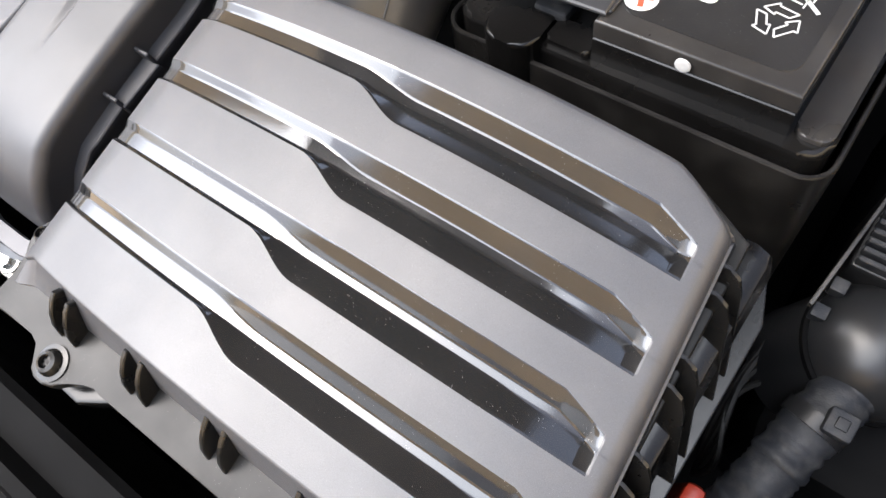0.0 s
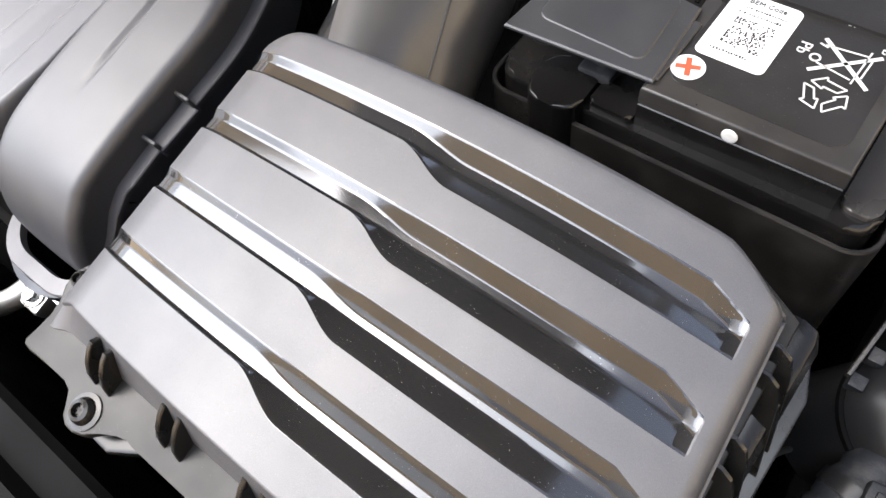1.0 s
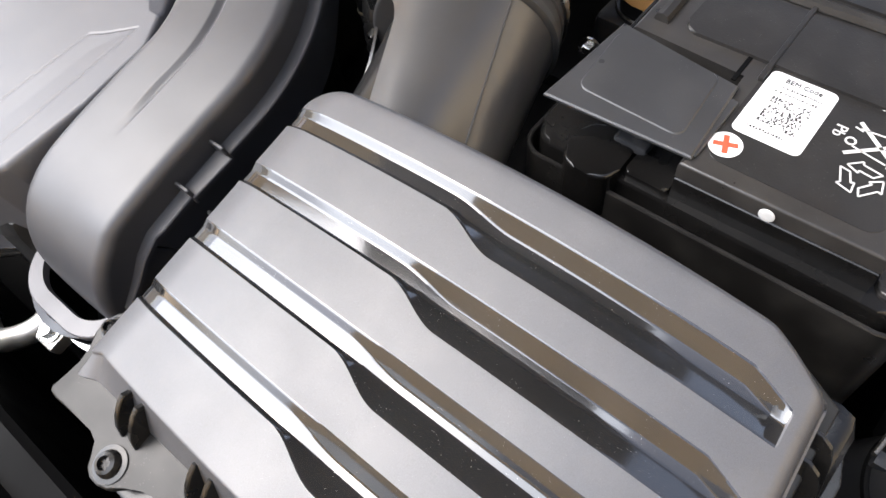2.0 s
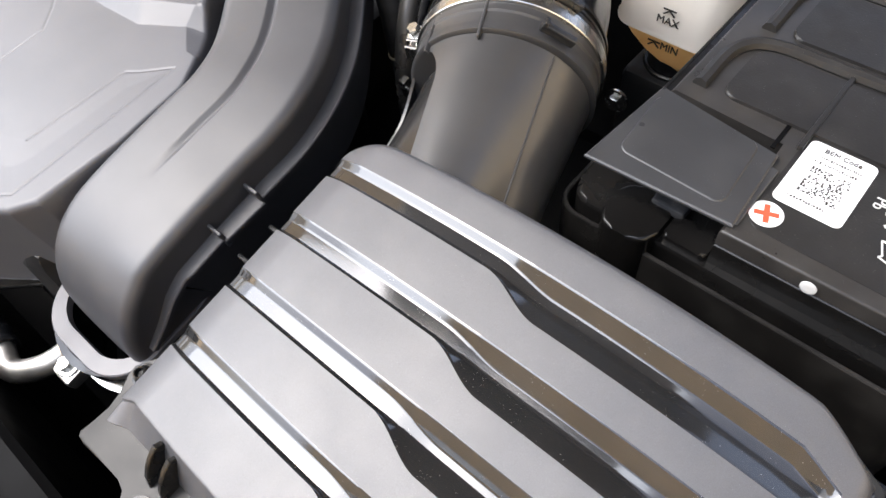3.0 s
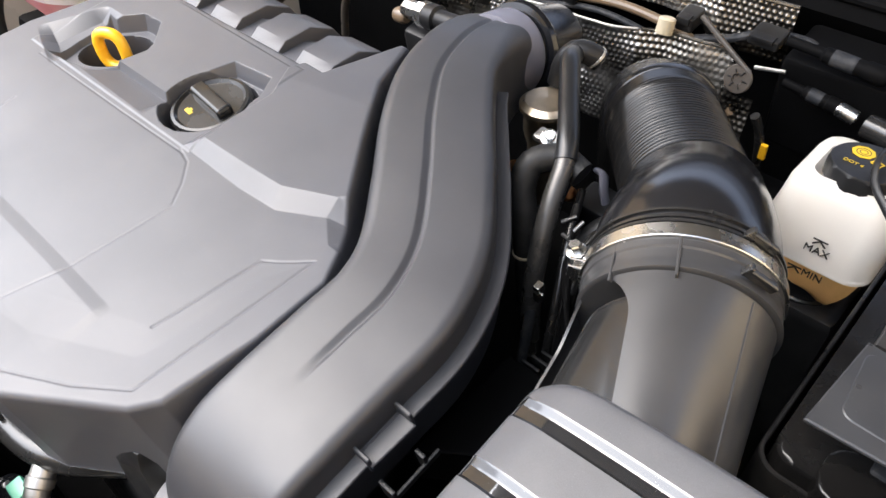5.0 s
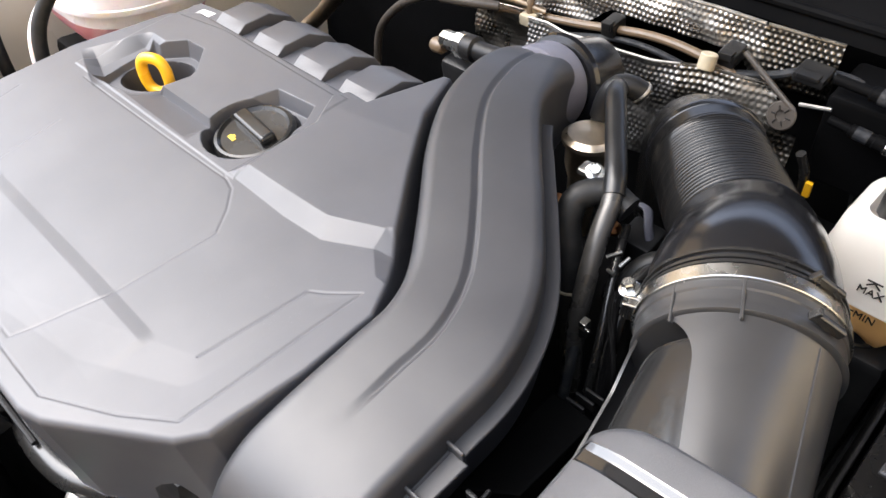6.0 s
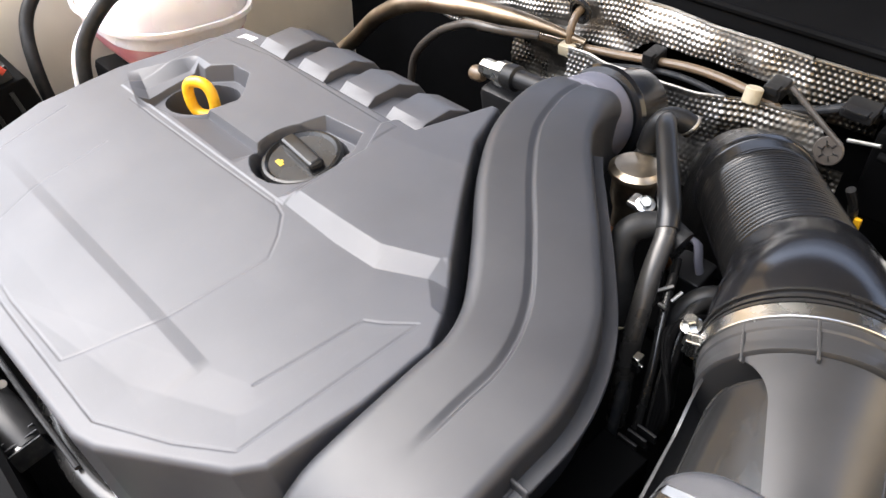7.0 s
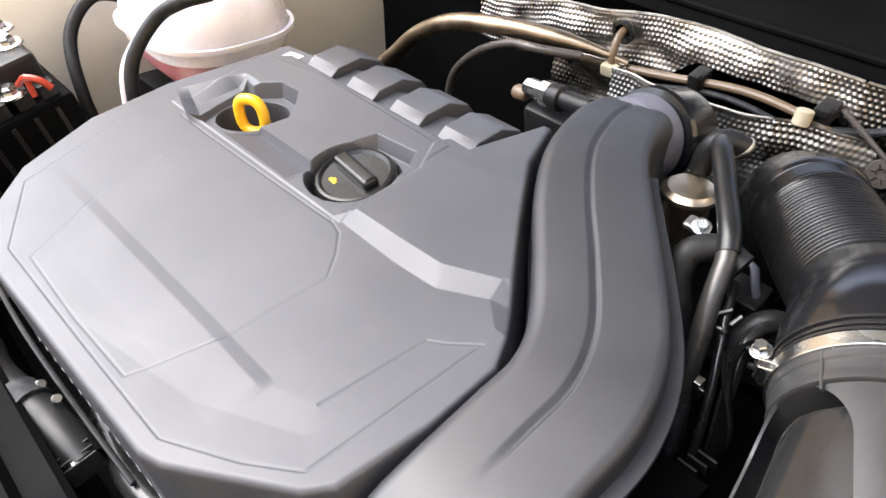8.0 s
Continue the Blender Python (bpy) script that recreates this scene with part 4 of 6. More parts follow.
# ---------------------------------------------------------------- battery (stands level)
def battery():
    ob = thing("battery", (-0.10, 0.30, 0.76), "black car battery with white print and an open terminal flap", "battery", LEVEL)
    bm = bmesh.new()
    prism(bm, round_rect(-0.189, 0.003, 0.1625, 0.441, 0.012), 0.76, 0.934, 0.0035, 3)
    part("case", bm, CASE, ob)
    # stepped lid: lower plate, upper plate with a fine joint between, and the matt field on top
    low = [(-0.1105, 0.1665), (-0.0165, 0.1685), (-0.0155, 0.441), (-0.176, 0.441), (-0.176, 0.236), (-0.1105, 0.236)]
    bm = bmesh.new()
    prism(bm, low, 0.9335, 0.9482, 0.0006, 1)
    part("lower_lid", bm, CASE, ob)
    bm = bmesh.new()
    prism(bm, [(x, y + (0.0004 if y < 0.2 else 0)) for x, y in low], 0.9488, 0.9585, 0.0016, 3)
    part("lid", bm, LID_EDGE, ob)
    bm = bmesh.new()
    prism(bm, round_rect(-0.1045, -0.0235, 0.1775, 0.436, 0.008), 0.9580, 0.9588, 0.0003, 1)
    part("lid_field", bm, BLACK_DUSTY, ob, "matt black printed field")
    bm = bmesh.new()
    lathe(bm, [(0.0037, 0.0), (0.0037, 0.0006), (0.0026, 0.001), (0.0, 0.0006)], Matrix.Translation((-0.0665, 0.1668, 0.9530)) @ Matrix.Rotation(radians(90), 4, "X"), 20)
    part("plug", bm, WHITE_INK, ob, "small white plug in the front edge")
    bm = bmesh.new()
    prism(bm, round_rect(-0.1670, -0.1365, 0.1515, 0.1860, 0.0115), 0.86, 0.9395, 0.0022, 3)
    part("clamp_housing", bm, CASE, ob)
    bm = bmesh.new()
    prism(bm, round_rect(-0.1350, -0.1115, 0.1640, 0.1800, 0.003), 0.93, 0.9385, 0.0022, 3)
    part("lid_step", bm, CASE, ob)
    bm = bmesh.new()
    prism(bm, round_rect(-0.0150, 0.0015, 0.1700, 0.436, 0.006), 0.9335, 0.9365, 0.0014, 2)
    part("side_ledge", bm, LID_EDGE, ob)
    # label, sticker and print
    z = 0.9590
    lab = bmesh.new()
    prism(lab, round_rect(-0.1020, -0.0690, 0.1990, 0.2460, 0.0035), z - 0.0002, z + 0.00012)
    lab = part("label", lab, PAPER, ob, "white paper label with rounded corners")
    lettering("BEM Code", 0.0042, Matrix.Translation((-0.085, 0.2415, z + 0.0003)), BLACK_INK, lab)
    rng = random.Random(4)
    for y, x0, x1 in ((0.2366, -0.0935, -0.0745), (0.2328, -0.0955, -0.0750), (0.2052, -0.0965, -0.0790)):
        bm = bmesh.new()
        x = x0
        while x < x1:
            w = rng.uniform(0.0003, 0.0010)
            box(bm, x, x + w, y - rng.uniform(0.0003, 0.0008), y + rng.uniform(0.0002, 0.0008), z + 0.0001, z + 0.0003)
            x += w + rng.uniform(0.0003, 0.0008)
        part("print_bar", bm, BLACK_INK, lab)
    for k in range(18):
        bm = bmesh.new()
        x, y = -0.0945, 0.2285 - 0.00110 * k
        while x < -0.0760:
            w = rng.uniform(0.0003, 0.0014)
            if rng.random() < 0.55:
                box(bm, x, x + w, y - 0.00045, y + 0.00045, z + 0.0001, z + 0.0003)
            x += w + rng.uniform(0.0002, 0.0008)
        part("print_bar", bm, BLACK_INK, lab)
    bm = bmesh.new()
    prism(bm, [(-0.0985 + 0.0078 * math.cos(a), 0.1882 + 0.0078 * math.sin(a)) for a in [2 * math.pi * k / 40 for k in range(40)]], z - 0.0002, z + 0.00015)
    st = part("plus_sticker", bm, PAPER, ob, "round white sticker with a red cross")
    bm = bmesh.new()
    for a, h in ((20, 0.0004), (110, 0.0005)):
        box(bm, -0.0056, 0.0056, -0.0013, 0.0013, 0.0002, h, m=Matrix.Translation((-0.0985, 0.1882, z)) @ Matrix.Rotation(radians(a), 4, "Z"))
    part("cross", bm, RED, st)
    turn = Matrix.Rotation(radians(-90), 4, "Z")

    def word(body, size, x, y, spread=1.0):
        lettering(body, size, Matrix.Translation((x, y, z + 0.0001)) @ turn, WHITE_INK, ob, "lettering", spread=spread)
    word("EFB", 0.0135, -0.0585, 0.2665, 1.05)
    word("EN / SAE / GS", 0.0050, -0.0490, 0.2620)
    word("360A DIN", 0.0050, -0.0415, 0.2600)
    word("105 B", 0.0064, -0.0300, 0.2450)
    word("Pb", 0.0078, -0.0610, 0.2250)

    # crossed-out bin and recycling arrows
    def strokes(name, segs, w):
        bm = bmesh.new()
        for ax, ay, bx, by in segs:
            m = Matrix.Translation(((ax + bx) / 2, (ay + by) / 2, z + 0.0001)) @ Matrix.Rotation(math.atan2(by - ay, bx - ax), 4, "Z")
            L = math.hypot(bx - ax, by - ay)
            box(bm, -L / 2, L / 2, -w / 2, w / 2, 0, 0.0002, m=m)
        return part(name, bm, WHITE_INK, ob)
    for bar, w in (((-0.0550, 0.2350, -0.0290, 0.2135), 0.0019), ((-0.0545, 0.2130, -0.0300, 0.2350), 0.0019), ((-0.0560, 0.2310, -0.0520, 0.2300), 0.0008), ((-0.0535, 0.2310, -0.0350, 0.2330), 0.0008),
                   ((-0.0530, 0.2190, -0.0370, 0.2160), 0.0008), ((-0.0350, 0.2360, -0.0360, 0.2140), 0.0008), ((-0.0330, 0.2310, -0.0335, 0.2190), 0.0008)):
        strokes("bin_symbol", [bar], w)
    bm = bmesh.new()
    lathe(bm, [(0.0017, 0.0), (0.0026, 0.0), (0.0026, 0.0002), (0.0017, 0.0002), (0.0017, 0.0)], Matrix.Translation((-0.0545, 0.2215, z + 0.0001)), 20, close=False)
    part("bin_symbol", bm, WHITE_INK, ob)
    cx, cy = -0.0425, 0.2025
    for k in range(3):
        def spin(px, py, a=k * 120.0 - 60):
            c, s = math.cos(radians(a)), math.sin(radians(a))
            return cx + c * px - s * py, cy + s * px + c * py
        pts = [spin(*p) for p in ((-0.0070, -0.0072), (0.0020, -0.0086), (0.0024, -0.0104), (0.0078, -0.0052), (0.0022, -0.0028), (0.0024, -0.0044), (-0.0040, -0.0036))]
        strokes("recycling_arrow", [(*a, *b) for a, b in zip(pts, pts[1:] + pts[:1])], 0.0008)
    # terminal with its clamp, and the flap folded open over it
    bm = bmesh.new()
    lathe(bm, [(0.009, 0.0), (0.0085, 0.017)], Matrix.Translation((-0.140, 0.192, 0.934)), 24)
    box(bm, -0.150, -0.131, 0.178, 0.190, 0.936, 0.942, 0.002)
    part("terminal", bm, TAPE, ob, "dark metal pole clamp")
    flap = Matrix.Translation((-0.110, 0.190, 0.9600)) @ Matrix.Rotation(radians(2.0), 4, "Y")
    bm = bmesh.new()
    prism(bm, [(-0.0735, -0.0260), (0.0035, -0.0200), (0.0000, 0.0330), (-0.0685, 0.0405)], 0.0, 0.0020, 0.0008, 1, m=flap)
    fl = part("terminal_flap", bm, FLAP, ob, "flat black plastic flap over the terminal")
    bm = bmesh.new()
    prism(bm, [(x - 0.034 - 0.08 * y, y + 0.012) for x, y in round_rect(-0.031, 0.026, -0.025, 0.022, 0.006)], 0.0018, 0.0026, 0.0006, 1, m=flap)
    part("flap_panel", bm, FLAP, fl)
    bm = bmesh.new()
    box(bm, -0.0008, 0.0045, -0.017, 0.025, -0.0015, 0.0012, 0.0006, 1, m=flap @ Matrix.Rotation(radians(8), 4, "Y"))
    part("flap_hinge", bm, FLAP, fl)
    # raised ribs and panels on the rear of the lid
    for ya, yb, xa in ((0.248, 0.300, -0.166), (0.312, 0.372, -0.158)):
        bm = bmesh.new()
        pts = curve_through([(xa, ya, 0.9595), (xa + 0.001, yb - 0.016, 0.9595), (xa + 0.018, yb, 0.9595), (xa + 0.06, yb + 0.002, 0.9595), (-0.016, yb + 0.004, 0.9595)], 0.003)
        tube(bm, pts, 0.0042, n=8, raw=True)
        part("raised_rib", bm, BLACK_DUSTY, ob)
        bm = bmesh.new()
        prism(bm, round_rect(xa + 0.012, -0.020, ya, yb - 0.006, 0.008), 0.9583, 0.9605, 0.001, 1)
        part("raised_panel", bm, BLACK_DUSTY, ob)
    bm = bmesh.new()
    box(bm, -0.1060, -0.1030, 0.235, 0.300, 0.9570, 0.9612, 0.0008)
    part("raised_rib", bm, BLACK_DUSTY, ob)
    # slot beside the flap's hinge, a near-black strip for the shade in it
    bm = bmesh.new()
    box(bm, -0.1165, -0.1140, 0.229, 0.292, 0.9578, 0.9590, 0.0002, 1)
    part("slot", bm, DARK, ob)
    tray = thing("battery_tray", (-0.10, 0.30, 0.55), "black plastic battery tray with a thin upright sleeve", "tray", LEVEL)
    bm = bmesh.new()
    box(bm, -0.20, 0.01, 0.14, 0.46, 0.53, 0.7605, 0.01)
    part("tray_body", bm, BLACK, tray)
    bm = bmesh.new()
    loops = [[bm.verts.new((x, y, z)) for x, y in round_rect(-0.1945 + g, 0.0085 - g, 0.1565 + g, 0.458 - g, 0.0150 - g, 8)] for z, g in ((0.76, 0.0), (0.9262, 0.0), (0.9270, 0.0006), (0.9270, 0.0020), (0.9262, 0.0026), (0.76, 0.0026))]
    rings_to_faces(bm, loops + [loops[0]], caps=False)
    part("sleeve", bm, SLEEVE, tray, "thin black sleeve round the battery")


battery()


# ---------------------------------------------------------------- brake fluid reservoir
def reservoir():
    ob = thing("brake_fluid_reservoir", (-0.235, 0.37, 0.80), "milky plastic brake fluid bottle with amber fluid and black cap", "fluid reservoir", LEVEL)
    cx, cy = -0.238, 0.392

    def shell(levels):
        bm = bmesh.new()
        rings = []
        for z, hx, hy, ox, oy in levels:
            rings.append([bm.verts.new((cx + ox + x, cy + oy + y, z)) for x, y in round_rect(-hx, hx, -hy, hy, min(hx, hy) * 0.42, 6)])
        rings_to_faces(bm, rings, False)
        return bm
    part("fluid_part", shell([(0.845, 0.001, 0.001, 0.012, 0), (0.845, 0.012, 0.014, 0.012, 0), (0.856, 0.019, 0.021, 0.010, 0), (0.868, 0.027, 0.029, 0.006, 0), (0.882, 0.034, 0.036, 0.002, 0), (0.8925, 0.038, 0.040, 0, 0)]), FLUID, ob, "amber brake fluid behind the plastic", 50)
    part("bottle", shell([(0.8925, 0.0385, 0.0405, 0, 0), (0.8935, 0.0412, 0.0432, 0, 0), (0.8960, 0.0414, 0.0434, 0, 0), (0.8975, 0.0400, 0.042, 0, 0), (0.908, 0.0400, 0.042, 0, 0), (0.930, 0.0385, 0.040, 0.002, 0.002), (0.944, 0.0368, 0.0385, 0.002, 0.003), (0.9500, 0.0335, 0.035, 0.002, 0.003), (0.9540, 0.0275, 0.029, 0.002, 0.001), (0.9552, 0.023, 0.023, 0, -0.005)]), BOTTLE, ob, angle=50)
    cap = bmesh.new()
    m = Matrix.Translation((cx + 0.004, cy - 0.006, 0.9490)) @ Matrix.Scale(0.81, 4)
    rings = []
    n = 72
    for r, z in ((0.028, 0.0), (0.0295, 0.002), (0.0295, 0.0160), (0.0285, 0.0185), (0.0, 0.0195)):
        ring = []
        for j in range(n):
            q = r + (0.0007 if (j // 3) % 2 and 0.001 < z < 0.018 else 0)
            ring.append(cap.verts.new(m @ Vector((q * math.cos(2 * math.pi * j / n), q * math.sin(2 * math.pi * j / n), z))))
        rings.append(ring)
    rings_to_faces(cap, rings)
    cap = part("cap", cap, BLACK, ob, "ribbed black screw cap with yellow symbols")
    bm = bmesh.new()
    mm = m @ Matrix.Translation((-0.008, 0.009, 0.0196))
    lathe(bm, [(0.0, 0.0), (0.0095, 0.0), (0.0095, 0.0003), (0.0, 0.0003)], mm, 8)
    disc = part("symbol", bm, YELLOW_INK, cap)
    bm = bmesh.new()
    for r0, r1 in ((0.0052, 0.0059), (0.0028, 0.0034)):
        lathe(bm, [(r0, 0.0003), (r1, 0.0003), (r1, 0.0005), (r0, 0.0005), (r0, 0.0003)], mm, 24, close=False)
    part("ring_mark", bm, BLACK_INK, disc)
    for k, (px, py) in enumerate(((0.006, 0.0), (0.018, 0.005))):
        bm = bmesh.new()
        q = m @ Matrix.Translation((px, py, 0.0196)) @ Matrix.Rotation(radians(-20), 4, "Z")
        pts = ((-0.004, -0.003), (0.004, -0.003), (0.004, 0.003), (-0.004, 0.003)) if k == 0 else ((-0.0045, -0.0035), (0.0045, -0.0035), (0.0, 0.0045))
        for (ax, ay), (bx, by) in zip(pts, pts[1:] + pts[:1]):
            L = math.hypot(bx - ax, by - ay)
            box(bm, -L / 2, L / 2, -0.0006, 0.0006, 0, 0.0003, m=q @ Matrix.Translation(((ax + bx) / 2, (ay + by) / 2, 0)) @ Matrix.Rotation(math.atan2(by - ay, bx - ax), 4, "Z"))
        box(bm, -0.0006, 0.0006, -0.002, 0.0015, 0, 0.0003, m=q)
        part("symbol", bm, YELLOW_INK, cap)
    lettering("DOT 4", 0.0056, m @ Matrix.Translation((-0.009, -0.011, 0.0197)) @ Matrix.Rotation(radians(-5), 4, "Z"), YELLOW_INK, cap, "symbol")
    # level marks on the front
    for body, zz, oy in (("MAX", 0.909, -0.0425), ("MIN", 0.8845, -0.0385)):
        tilt = Matrix.Translation((cx + 0.004, cy + oy, zz)) @ Matrix.Rotation(radians(90), 4, "X")
        lettering(body, 0.0080, tilt @ Matrix.Translation((0.004 if body == "MIN" else 0.0, 0.0, 0.0)), BLACK_INK, ob, "level_mark", 0.0004)
        if body == "MIN":
            tilt = tilt @ Matrix.Translation((-0.0085, -0.0075, 0.0))
        bm = bmesh.new()
        for a, dx, dy in ((40, -0.0020, 0.0068), (-40, 0.0020, 0.0068)):
            box(bm, -0.003, 0.003, -0.0005, 0.0005, -0.0003, 0.0003, m=tilt @ Matrix.Translation((dx, dy, 0)) @ Matrix.Rotation(radians(a), 4, "Z"))
        box(bm, -0.005, 0.005, 0.0086, 0.0096, -0.0003, 0.0003, m=tilt)
        part("level_mark", bm, BLACK_INK, ob)
    mount = thing("reservoir_mount", (-0.24, 0.39, 0.53), "dark brake cylinder under the fluid bottle", "brake cylinder", LEVEL)
    bm = bmesh.new()
    box(bm, -0.27, -0.20, 0.36, 0.60, 0.53, 0.845, 0.01)
    lathe(bm, [(0.022, 0.0), (0.022, 0.03)], Matrix.Translation((cx, cy, 0.83)), 24)
    part("cylinder_body", bm, BLACK, mount)
    for z in (0.835, 0.842):
        bm = bmesh.new()
        lathe(bm, [(0.024, 0.0), (0.0255, 0.001), (0.0255, 0.004), (0.024, 0.005)], Matrix.Translation((cx, cy, z)), 28)
        part("seal_ring", bm, RUBBER, mount)
    hex_bolt(mount, (-0.262, 0.352, 0.82), (-0.262, 0.30, 0.82), 0.007, 0.008)
    wire = thing("sensor_wire", (-0.20, 0.37, 0.945), "thin pink and black sensor wire", "wire", LEVEL)
    bm = bmesh.new()
    tube(bm, [(-0.196, 0.430, 0.972), (-0.222, 0.404, 0.976), (-0.229, 0.380, 0.9745), (-0.2235, 0.362, 0.9665), (-0.213, 0.351, 0.9625), (-0.2035, 0.344, 0.9580)], 0.0027, n=10, flat=0.6)
    part("sleeve", bm, BLACK, wire)
    for k, mat in enumerate((RED, CREAM)):
        bm = bmesh.new()
        tube(bm, [(-0.2045, 0.345, 0.9575 + 0.002 * k), (-0.190, 0.346 + 0.003 * k, 0.960), (-0.176, 0.354, 0.9625), (-0.165, 0.366, 0.9625)], 0.0009, n=6)
        part("strand", bm, mat, wire)


reservoir()


# ---------------------------------------------------------------- bulkhead heat shield
def foil_sheet(ob, x0, x1, z0, z1, depth, lift, mat=FOIL, low=lambda x: 0.0, high=lambda x: 1.0):
    """A sheet of dimpled foil; depth gives y for a place along and a part of the height."""
    pitch, sub = 0.0056, 6
    nx, nz = int((x1 - x0) / pitch * sub), int((z1 - z0) / pitch * sub)
    base = BASES[ob.name]
    vs, faces = [], []
    for j in range(nz + 1):
        for i in range(nx + 1):
            u, v = i * pitch / sub, j * pitch / sub
            x = x0 + u
            cu = ((u / pitch + 0.5 * (math.floor(v / pitch) % 2)) % 1.0) - 0.5
            cv = ((v / pitch) % 1.0) - 0.5
            worn = lerp(0.25, 1.0, (noise.noise(Vector((x * 14, v * 30, 3.0))) + 0.35) * 2.0)
            dim = 0.0017 * worn * max(0.0, math.cos(min(1.0, math.hypot(cu, cv) / 0.42) * math.pi / 2))
            wave = 0.008 * noise.noise(Vector((x * 9, v * 22, 0))) + 0.004 * noise.noise(Vector((x * 34, v * 40, 7)))
            z = z0 + v + lift(x) + 0.005 * noise.noise(Vector((x * 12, 5, 0)))
            vs.append((x - base.x, depth(x, v / (z1 - z0)) + wave - dim - base.y, z - base.z))
    for j in range(nz):
        for i in range(nx):
            a = j * (nx + 1) + i
            if (j + 1) / nz <= low(x0 + i * pitch / sub) or j / nz >= high(x0 + i * pitch / sub):
                continue
            faces.append((a, a + 1, a + nx + 2, a + nx + 1))
    me = bpy.data.meshes.new("foil_sheet")
    me.from_pydata(vs, [], faces)
    finish(me, mat, 80)
    sh = new("foil_sheet", me)
    sh.parent = ob
    BASES[sh.name] = base
    bm = bmesh.new()
    tube(bm, [(v[0] + base.x, v[1] + base.y, v[2] + base.z) for v in vs[nz * (nx + 1):][::12] if high(v[0] + base.x) > 0.99], 0.0018, n=8)
    part("rolled_edge", bm, mat, ob)


def heat_shield():
    ob = thing("heat_shield", (-0.55, 0.50, 0.78), "dimpled aluminium heat shield on the bulkhead", "heat shield")
    foil_sheet(ob, -0.915, -0.418, 0.842, 0.900, lambda x, f: 0.535 + (-0.006 * (0.5 - f) if f < 0.5 else lerp(0.002, 0.024, step01(0.46, 0.66, -x)) * (f - 0.5)), lambda x: 0.016 * (x + 0.915) / 0.56 - 0.042 * step01(0.60, 0.95, -x) + 0.002,
               low=lambda x: 0.42 * step01(-0.62, -0.58, x) * (1 - step01(-0.44, -0.42, x)))
    # right end of the upper sheet, in a darker foil colour
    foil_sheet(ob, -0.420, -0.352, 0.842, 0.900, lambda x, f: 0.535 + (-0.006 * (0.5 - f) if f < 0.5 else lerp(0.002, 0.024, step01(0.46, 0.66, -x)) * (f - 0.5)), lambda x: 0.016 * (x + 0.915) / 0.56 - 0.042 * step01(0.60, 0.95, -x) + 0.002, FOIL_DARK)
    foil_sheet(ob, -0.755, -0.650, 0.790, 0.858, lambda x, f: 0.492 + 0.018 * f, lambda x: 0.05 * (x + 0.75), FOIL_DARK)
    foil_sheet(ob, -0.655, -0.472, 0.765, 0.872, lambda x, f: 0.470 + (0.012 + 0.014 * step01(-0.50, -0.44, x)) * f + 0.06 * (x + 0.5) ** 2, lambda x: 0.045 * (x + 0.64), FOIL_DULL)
    # right part of the lower sheet, darker than its left part
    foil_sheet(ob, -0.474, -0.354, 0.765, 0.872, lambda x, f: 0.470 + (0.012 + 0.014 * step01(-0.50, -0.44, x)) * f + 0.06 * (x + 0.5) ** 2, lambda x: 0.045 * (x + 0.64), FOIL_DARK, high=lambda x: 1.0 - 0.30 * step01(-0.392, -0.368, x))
    bm = bmesh.new()
    lathe(bm, [(0.014, 0.0), (0.014, 0.004), (0.010, 0.004), (0.010, 0.0)], Matrix.Translation((-0.675, 0.531, 0.886)) @ Matrix.Rotation(radians(90), 4, "X"), 28)
    part("grommet", bm, RUBBER, ob, "round black grommet")
    bm = bmesh.new()
    tube(bm, [(-0.675, 0.540, 0.889), (-0.674, 0.520, 0.886), (-0.672, 0.508, 0.874), (-0.670, 0.503, 0.856)], 0.0045, n=12)
    part("pipe_stub", bm, BROWN_PIPE, ob, "brown pipe through the grommet")
    bm = bmesh.new()
    box(bm, -0.680, -0.660, 0.494, 0.512, 0.848, 0.862, 0.003)
    part("pipe_clip", bm, CREAM, ob, "cream plastic pipe clip")
    strap = thing("shield_strap", (-0.372, 0.487, 0.85), "grey metal strap with a round push clip on the heat shield", "bracket")
    bm = bmesh.new()
    tube(bm, [(-0.424, 0.508, 0.9010), (-0.395, 0.500, 0.8875), (-0.3655, 0.492, 0.8740)], 0.0034, n=12, flat=0.8)
    part("strap", bm, DUSTY_HOSE, strap)
    m = along((-0.3725, 0.489, 0.867), (-0.380, 0.40, 0.905))
    bm = bmesh.new()
    lathe(bm, [(0.0, 0.0), (0.0128, 0.0), (0.0132, 0.0012), (0.0122, 0.0022), (0.0052, 0.0026), (0.0046, 0.0012), (0.0, 0.0010)], m, 32)
    part("push_clip", bm, DUSTY_HOSE, strap, "round grey push clip")
    for k in range(6):
        bm = bmesh.new()
        box(bm, 0.0042, 0.0092, -0.0006, 0.0006, 0.0020, 0.0034, 0.0003, 1, m=m @ Matrix.Rotation(k * math.pi / 3, 4, "Z"))
        part("lobe", bm, BLACK, strap)
    bm = bmesh.new()
    tube(bm, [(-0.362, 0.492, 0.882), (-0.336, 0.492, 0.888)], 0.0018, n=8)
    part("pin", bm, ALU, strap, "bright metal pin")
    cow = thing("cowl_panel", (-0.55, 0.60, 0.93), "dark plastic scuttle panel above the bulkhead", "scuttle panel")
    bm = bmesh.new()
    prism(bm, [(0.565, 0.900), (0.570, 0.912), (0.66, 0.955), (0.70, 0.955), (0.70, 0.82), (0.60, 0.82)], -1.40, 0.25, 0.004, 2, m=Matrix(((0, 0, 1, 0), (1, 0, 0, 0), (0, 1, 0, 0), (0, 0, 0, 1))))
    part("panel", bm, DARK, cow)
    bm = bmesh.new()
